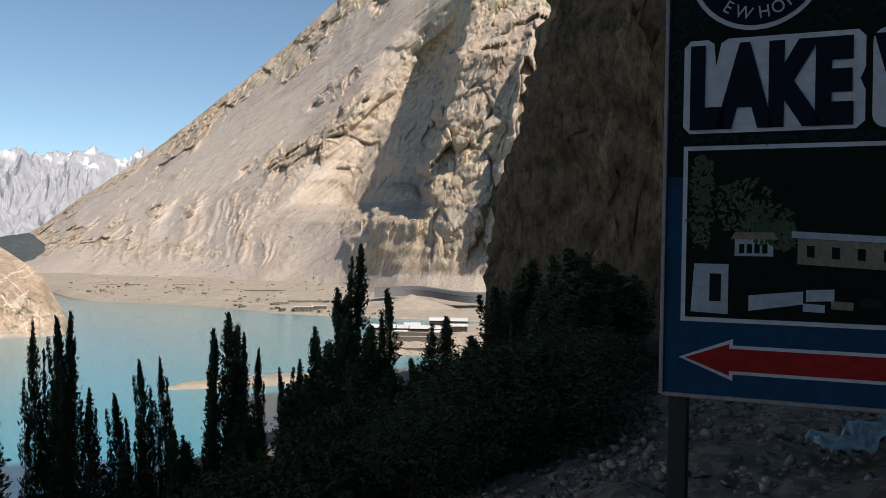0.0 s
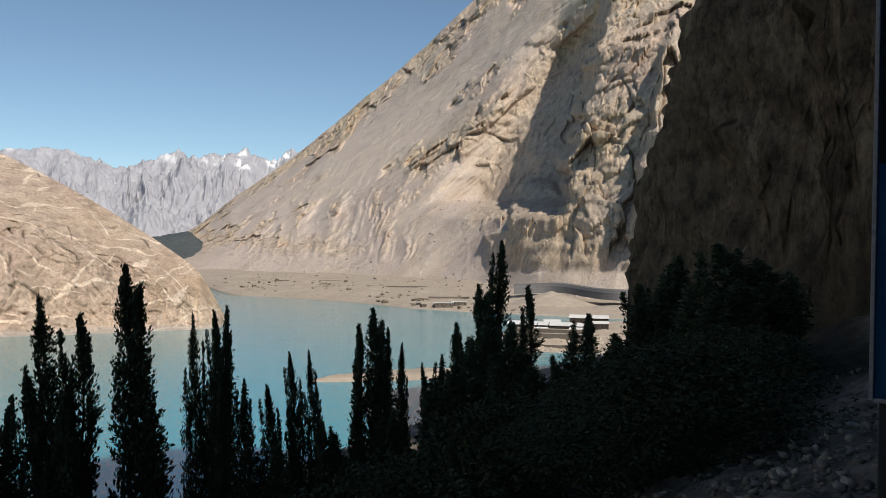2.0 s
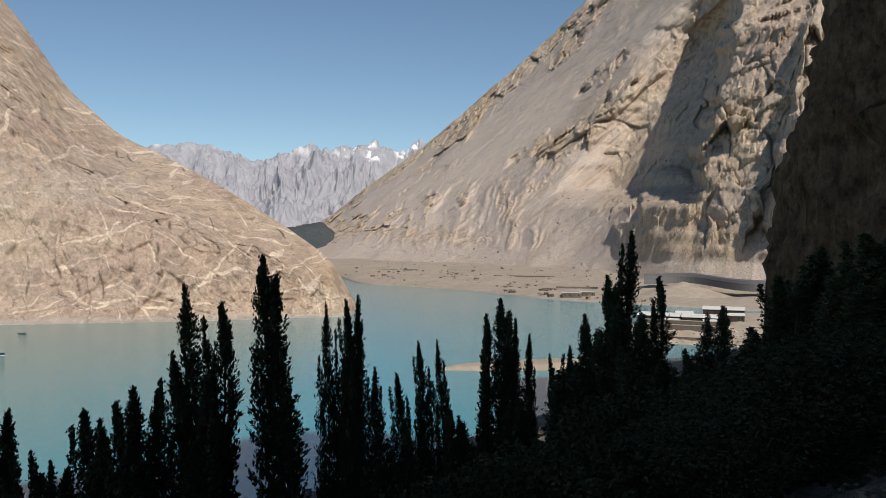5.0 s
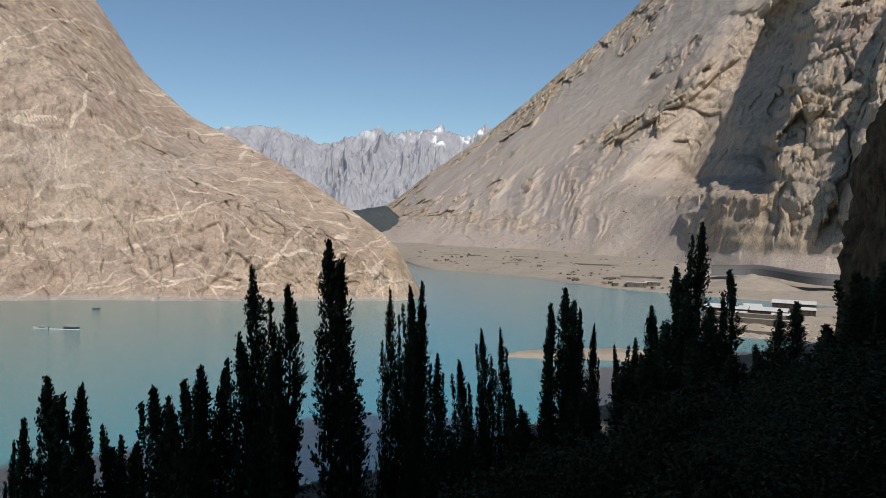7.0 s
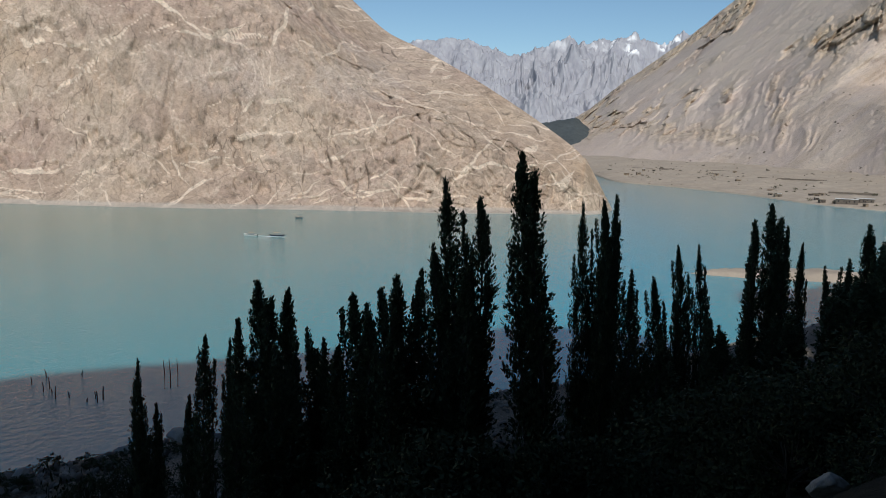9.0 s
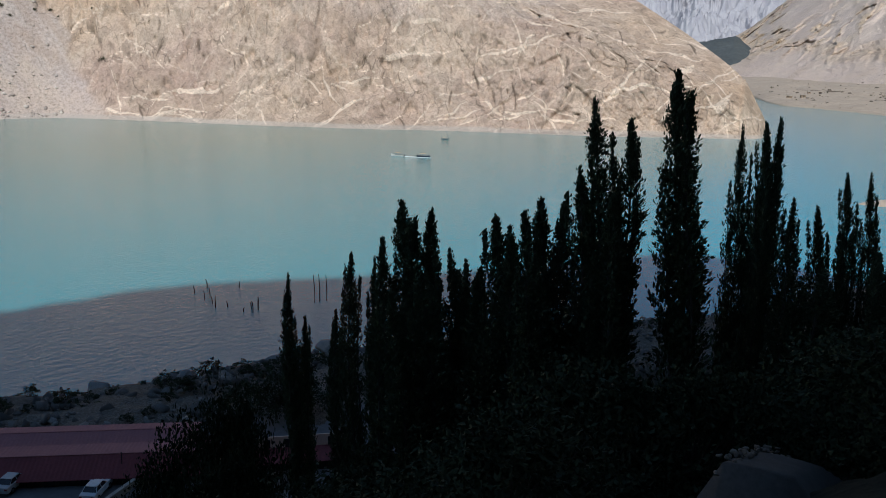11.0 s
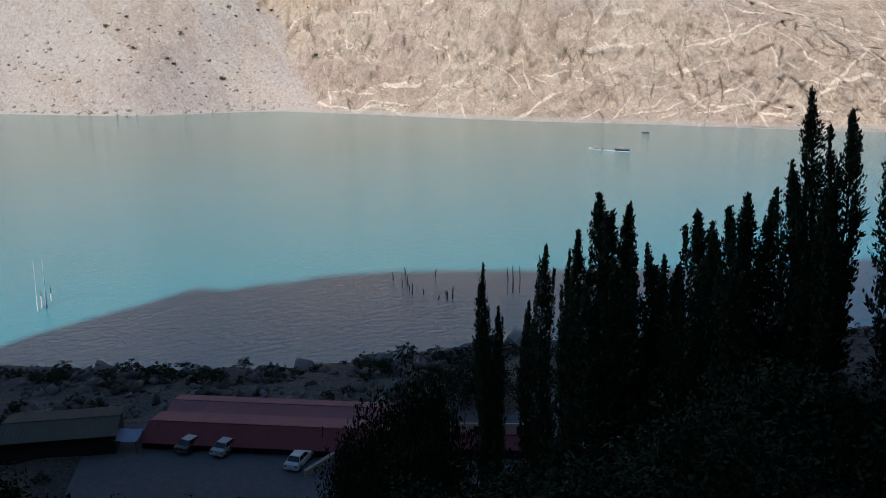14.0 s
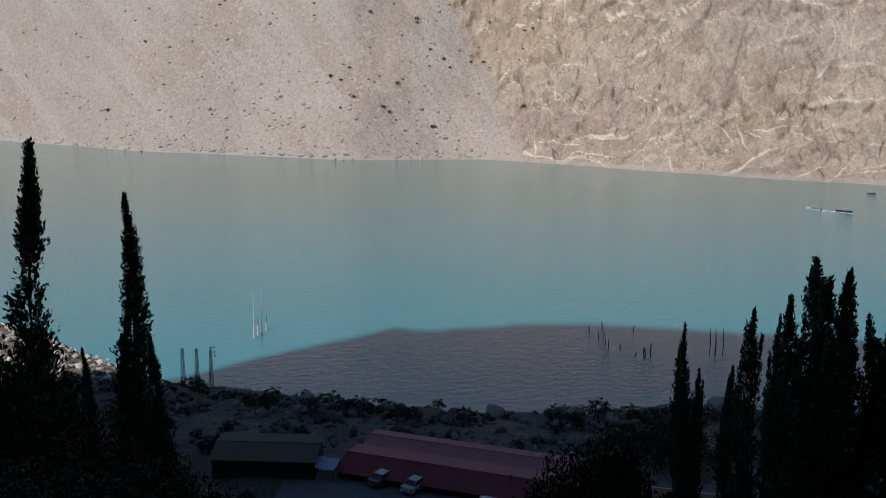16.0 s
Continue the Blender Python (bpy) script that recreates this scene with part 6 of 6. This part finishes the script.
# ---- the spit of land, village and road across the lake ----
def spit():
    """A low tongue of gravel running out from under the cliff into the lake."""
    line = np.array([(-101, 325, 2, 1.0), (-86, 336, 9, 1.6), (-64, 350, 13, 2.2), (-48, 360, 10, 1.6), (-30, 492, 30, 5.0), (-14, 492, 44, 6.8), (30, 510, 66, 9), (90, 520, 90, 12)], float)
    xs, ys = np.linspace(-112, 150, 170), np.linspace(310, 610, 190)
    X, Y = np.meshgrid(xs, ys, indexing="ij")
    best = np.full(X.shape, -1e9)
    for i in range(len(line) - 1):
        a, b = line[i], line[i + 1]
        if i == 3:
            continue
        t = np.clip(((X - a[0]) * (b[0] - a[0]) + (Y - a[1]) * (b[1] - a[1])) / ((b[0] - a[0]) ** 2 + (b[1] - a[1]) ** 2), 0, 1)
        d = np.hypot(X - a[0] - t * (b[0] - a[0]), Y - a[1] - t * (b[1] - a[1]))
        w, h = a[2] + t * (b[2] - a[2]), a[3] + t * (b[3] - a[3])
        k = 1 - d / w
        best = np.maximum(best, np.where(k > 0, h * smooth(0, 0.45, k), k * 6 - 0.3))
    Z = best + np.where(best > 0.3, fbm(X / 12, Y / 12, 0, 4, 0.55, 111) * 0.8, 0)
    return tagged(grid_mesh("ground", X, Y, Z, M_SAND), "low spit of sand and gravel in the lake", "sand spit", kind="structure"), (X, Y, Z)


_, SPIT = spit()


def spit_z(x, y):
    i = int(np.argmin(np.abs(SPIT[0][:, 0] - x)))
    j = int(np.argmin(np.abs(SPIT[1][0] - y)))
    return float(SPIT[2][i, j])


def plain_z(az, r):
    rw = float(np.interp(az, [-14, -2, 3, 7.4, 11.2, 15.2, 18.9, 22.7, 24.5, 29], [640, 694, 714, 738, 776, 866, 935, 995, 1250, 1400]))
    return 1.0 + 13 * min(1, max(0, (r - rw) / 420)) ** 0.8, rw


M_TIN = grained("white_painted_tin_roof", (0.78, 0.78, 0.76), (0.55, 0.54, 0.52), 0.4, 0.5, 0.01)
M_MUD = grained("mud_brick_wall", (0.34, 0.275, 0.20), (0.22, 0.175, 0.13), 0.5, 0.95, 0.03)
M_DRYSTONE = grained("dark_retaining_wall_stone", (0.20, 0.17, 0.14), (0.10, 0.085, 0.07), 0.5, 0.95, 0.1)


def hut(m, length, depth, height, roof_mat, wall_mat, label, flat=True, windows=2):
    ob = empty("house", m, label, "house", "village houses")
    part("wall", boxed(-length / 2, length / 2, -depth / 2, depth / 2, -1.5, height), wall_mat, ob)
    if flat:
        part("roof", boxed(-length / 2 - 0.35, length / 2 + 0.35, -depth / 2 - 0.35, depth / 2 + 0.35, height + 0.003, height + 0.3, bevel=0.03), roof_mat, ob)
    else:
        bm = bmesh.new()
        prof = [(-depth / 2 - 0.5, height), (0, height + depth * 0.2), (depth / 2 + 0.5, height), (depth / 2 + 0.5, height + 0.15), (0, height + depth * 0.2 + 0.15), (-depth / 2 - 0.5, height + 0.15)]
        a = [bm.verts.new((-length / 2 - 0.4, y, z)) for y, z in prof]
        b = [bm.verts.new((length / 2 + 0.4, y, z)) for y, z in prof]
        bm.faces.new(a)
        bm.faces.new(b[::-1])
        for i in range(6):
            bm.faces.new((a[i], b[i], b[(i + 1) % 6], a[(i + 1) % 6]))
        bmesh.ops.recalc_face_normals(bm, faces=bm.faces)
        part("roof", bm, roof_mat, ob, "pale pitched roof")
    for i in range(windows):
        x = -length / 2 + length * (i + 0.6) / (windows + 0.2)
        part("window", boxed(x - 0.3, x + 0.3, -depth / 2 - 0.03, -depth / 2 + 0.05, height * 0.35, height * 0.75), M_GLASS, ob, "dark window opening")
    part("door", boxed(-0.45, 0.45, -depth / 2 - 0.04, -depth / 2 + 0.05, -0.05, min(2.0, height * 0.8)), M_DARKWALL, ob, "dark doorway")
    return ob


def at_plain(az, r, dz=0.0):
    z, rw = plain_z(az, r)
    return -math.sin(radians(az)) * r, math.cos(radians(az)) * r, z + dz


# sheds with white roofs on the spit
for x, y, ln, dp, ht, rot, lab in ((-29, 486, 22, 8, 3.6, -8, "long white-roofed hall on the spit"), (-8, 482, 18, 8, 3.4, -6, "white-roofed hall above a stone terrace"), (4, 518, 22, 8, 3.8, -5, "large white-roofed building behind the halls"), (-33, 508, 12, 6, 3.2, -12, "small white-roofed house on the spit"), (-17, 500, 9, 6, 4.6, 10, "small white-roofed house on the spit"), (-22, 477, 7, 4, 2.6, -14, "small white-roofed house on the spit"), (-2, 474, 9, 4, 2.6, -2, "small white-roofed house on the spit"), (9, 496, 10, 6, 3.0, 6, "small white-roofed house on the spit")):
    hut(pose(x, y, max(spit_z(x, y), 1) + 0.1, 0, 0, rot), ln, dp, ht, M_TIN, M_DARKWALL, lab, False, 5)
for x, y, ln, ht in ((-20, 472, 40, 3.4), (-19, 464, 40, 2.8), (-14, 456, 30, 1.6)):
    z = max(spit_z(x, y), 0.5)
    w = empty("retaining_wall", pose(x, y, z - 0.6, 0, 0, -6), "dark dry-stone retaining wall below the halls", "wall", "retaining walls")
    part("wall", boxed(-ln / 2, ln / 2, -0.6, 0.6, 0, ht, bevel=0.08), M_DRYSTONE, w)
    part("coping", boxed(-ln / 2, ln / 2, -0.75, 0.75, ht + 0.003, ht + 0.3, bevel=0.05), M_PLASTER, w, "pale coping")

rub = np.random.default_rng(81)
pl, sz = [], []
while len(pl) < 420:
    x, y = rub.uniform(-48, 26), rub.uniform(438, 470)
    z = spit_z(x, y)
    if z < -0.3:
        continue
    pl.append((x, y, z))
    sz.append(0.3 + 1.3 * rub.random() ** 4)
scatter_stones("spit_rubble", pl, sz, M_SUNLIT_STONE, "pale rubble below the terrace walls of the spit", 82)

village = random.Random(17)
for k in range(29):
    if k < 22:
        az, off = village.uniform(7.6, 13.2), 8 + 55 * village.random() ** 1.3
    else:
        az, off = village.uniform(14, 23), village.uniform(90, 380)
    z, rw = plain_z(az, 0)
    x, y, z = at_plain(az, rw + off)
    dark = village.random() < 0.3
    hut(pose(x, y, z, 0, 0, az + village.uniform(-30, 30)), village.uniform(2.6, 5.5), village.uniform(2.5, 4), village.uniform(1.7, 2.5),
        village.choice([M_MUD, M_MUD, M_TIN, M_ROOF_GREY, M_PLASTER]), M_MUD if not dark else M_DRYSTONE, "small flat-roofed mud house on the sandy plain", True, 2)
for az, off, ln in ((8.9, 14, 16), (7.9, 30, 12)):
    z, rw = plain_z(az, 0)
    x, y, z = at_plain(az, rw + off)
    hut(pose(x, y, z + 0.3, 0, 0, az - 4), ln, 6, 3.6, M_TIN, M_DRYSTONE, "dark boathouse at the edge of the water", True, 4)
for az, off, ln in ((17.6, 260, 90), (12.0, 230, 70), (16.5, 150, 26), (8.6, 110, 40), (20.5, 230, 40)):
    z, rw = plain_z(az, 0)
    x, y, z = at_plain(az, rw + off)
    w = empty("field_wall", pose(x, y, z - 0.5, 0, 0, az + village.uniform(-8, 8)), "long dark stone field wall on the plain", "wall", "field walls")
    part("wall", boxed(-ln / 2, ln / 2, -0.5, 0.5, 0, 1.5, bevel=0.1), M_DRYSTONE, w)

# the highway on its embankment below the cliffs
M_ASPHALT = grained("sunlit_grey_asphalt", (0.15, 0.145, 0.145), (0.11, 0.107, 0.107), 0.2, 0.9, 0.02)


def highway():
    vs, fs = [], []
    k = 50
    for i in range(k):
        az = -8 + 12.4 * i / (k - 1)
        r = 835 + 22 * math.sin(az * 0.8) + 9 * az
        z = 14.5 + 2.2 * math.exp(-((az - 1.5) / 1.6) ** 2) + 0.1 * az
        for off, zz in ((-8.0, z - 5), (-5.0, z - 0.1), (-4.6, z + 0.9), (-4.2, z), (4.5, z + 0.05), (9.0, z + 3.0), (16, z + 4)):
            rr = r + off
            vs.append((-math.sin(radians(az)) * rr, math.cos(radians(az)) * rr, zz))
    for i in range(k - 1):
        for q in range(6):
            fs.append((i * 7 + q, i * 7 + q + 1, i * 7 + 8 + q, i * 7 + 7 + q))
    return tagged(raw_part("road", vs, fs, M_ASPHALT), "grey highway embankment below the cliffs", "road", kind="structure")


highway()


def mound(az, r, radius, height):
    n = 40
    xs = np.linspace(-1, 1, n)
    X, Y = np.meshgrid(xs, xs, indexing="ij")
    d = np.hypot(X, Y)
    x0, y0, z0 = at_plain(az, r)
    Z = z0 - 1.5 + height * np.clip(1 - d, 0, 1) + fbm(X * 6, Y * 6, 0, 4, 0.5, 121) * 0.5
    return tagged(grid_mesh("gravel_mound", X * radius + x0, Y * radius + y0, Z, M_SAND), "pale cone of dumped gravel below the road", "gravel heap")


mound(2.0, 800, 42, 13)

# ---- shrubs and boulders on the far slopes ----
M_SHRUB = leaf_material("dusty_shrub_leaves", (0.05, 0.055, 0.03), (0.10, 0.095, 0.055))


def on_ridge(az, s):
    """A place on the far ridge, s of the way from its shore to its crest."""
    dg = bpy.context.evaluated_depsgraph_get()
    a = radians(az)
    x, y = -math.sin(a) * s, math.cos(a) * s
    ok, p, nn, _, ob, _ = scene.ray_cast(dg, Vector((x, y, 900)), Vector((0, 0, -1)))
    return (p, ob.name) if ok else (None, "")


bpy.context.view_layer.update()
r = np.random.default_rng(61)
cent = []
tries = 0
while len(cent) < 150 and tries < 3000:
    tries += 1
    az = r.uniform(63, 100)
    rad = r.uniform(630, 900)
    if az > 74 and r.random() < 0.75:
        continue
    p, nm = on_ridge(az, rad)
    if p is None or nm != "ridge" or p.z < 8:
        continue
    s = 0.5 + 1.6 * r.random() ** 2
    m = int(90 * s)
    q = r.normal(0, 1, (m, 3)) * np.array([0.8, 0.8, 0.45]) * s * 0.7
    cent.append(np.array(p) + q + np.array([0, 0, s * 0.5]))
V, F = leaf_cloud(r, np.concatenate(cent), 0.55, 0.5)
tagged(mesh_np("dry_shrubs", V, F, M_SHRUB, None), "dark dusty shrubs dotted over the grey scree fan", "shrubs", kind="stuff")

pl, sz = [], []
tries = 0
while len(pl) < 3200 and tries < 12000:
    tries += 1
    az = r.uniform(66, 101)
    shore = float(np.interp(az, [62, 66, 75, 80, 88, 95, 105], [603, 628, 603, 635, 690, 825, 1000]))
    rad = shore + 2 + 170 * r.random() ** 2.2
    p, nm = on_ridge(az, rad)
    if p is None or nm != "ridge":
        continue
    pl.append((p.x, p.y, p.z))
    sz.append(0.5 + 2.4 * r.random() ** 3.5)
scatter_stones("far_boulders", pl, sz, M_SLOPE_STONE, "pale boulders strewn over the far rubble slope", 71)

pl, sz = [], []
tries = 0
while len(pl) < 500 and tries < 3000:
    tries += 1
    p, nm = on_ridge(r.uniform(-3, 22), r.uniform(960, 1500))
    if p is None or nm not in ("mountain", "ground"):
        continue
    pl.append((p.x, p.y, p.z))
    sz.append(0.8 + 3.4 * r.random() ** 4)
scatter_stones("mountain_boulders", pl, sz, M_STONE, "fallen boulders on the scree below the cliffs", 72)

cent = []
for i in range(80):
    az = r.uniform(4, 23.5)
    z, rw = plain_z(az, 0)
    x, y, z = at_plain(az, rw + 10 + (130 + 14 * max(az - 8, 0)) * r.random())
    s = 0.4 + 1.1 * r.random() ** 3
    cent.append(np.array([x, y, z + s * 0.4]) + r.normal(0, 1, (int(50 * s) + 12, 3)) * np.array([1.2, 1.2, 0.5]) * s)
V, F = leaf_cloud(r, np.concatenate(cent), 0.6, 0.5)
tagged(mesh_np("plain_scrub", V, F, M_SHRUB, None), "low dusty scrub scattered over the sandy plain", "shrubs", kind="stuff")

# a scrap of sheeting caught on the gravel beside the sign
M_SHEET = grained("dirty_pale_green_plastic", (0.26, 0.36, 0.35), (0.12, 0.17, 0.17), 5, 0.5, 0.004)
bm = bmesh.new()
bmesh.ops.create_grid(bm, x_segments=26, y_segments=12, size=1)
for v in bm.verts:
    v.co = Vector((v.co.x * 0.62, v.co.y * 0.22 + 0.08 * math.sin(v.co.x * 6), 0.06 + 0.05 * noise.noise((v.co.x * 5, v.co.y * 4, 2)) + 0.03 * noise.noise((v.co.x * 13, v.co.y * 9, 7))))
x, y = 3.8, 8.0
sheet = part("plastic_sheet", bm, M_SHEET, None, "", True)
sheet.matrix_basis = pose(x, y, ground_z(x, y) + 0.06, 12, -8, 20) @ Matrix.Diagonal((0.72, 0.9, 1.6, 1))
tagged(sheet, "crumpled pale green plastic sheet lying on the gravel slope", "plastic sheet")

# bushes and rocks on the shaded bank
bank = random.Random(31)
FOOT = ((-94.2, 24.6, -75.6, 47.2, 7.5), (-99.6, 29.3, -82.6, 50.0, 6.0), (-99.0, 11.0, -94.2, 22.4, 7.5), (-73.5, 51.5, -67.5, 60.0, 6.0))


def clear_of_sheds(x, y, gap):
    for x0, y0, x1, y1, dp in FOOT:
        d = Vector((x1 - x0, y1 - y0))
        L = d.length
        d /= L
        u, v = (x - x0) * d.x + (y - y0) * d.y, -(x - x0) * d.y + (y - y0) * d.x
        if -gap < u < L + gap and -gap < v < dp + gap:
            return False
    return True


count = 0
for i in range(900):
    if count >= 230:
        break
    tau, n = bank.uniform(-62, 95), bank.uniform(-131, -100)
    if i % 4 == 0:
        tau, n = bank.uniform(-62, -24), bank.uniform(-112, -72)
    x, y = NX * n + TX * tau, NY * n + TY * tau
    s = bank.uniform(0.10, 0.30)
    if not clear_of_sheds(x, y, 0.6 + s * 7) or (n > -104 and tau > -22):
        continue
    count += 1
    k = bank.choice(SHRUBS)
    ob = copy_thing(k, pose(x, y, ground_z(x, y) - 0.1, 0, 0, bank.uniform(0, 360)) @ Matrix.Diagonal((s / k.scale.x * 1.7, s / k.scale.y * 1.7, s / k.scale.z, 1)))
    tagged(ob, "small dark shrub among the rocks of the bank", "shrub", "shrubs on the bank")
pl, sz = [], []
while len(pl) < 3000:
    tau, n = r.uniform(-62, 95), r.uniform(-133, -101)
    x, y = NX * n + TX * tau, NY * n + TY * tau
    if not clear_of_sheds(x, y, 1.5):
        continue
    pl.append((x, y, ground_z(x, y) + 0.1))
    sz.append(0.2 + 1.5 * r.random() ** 3.2)
scatter_stones("bank_stones", pl, sz, M_SHADED_STONE, "grey rocks lying between the shrubs of the bank", 74)
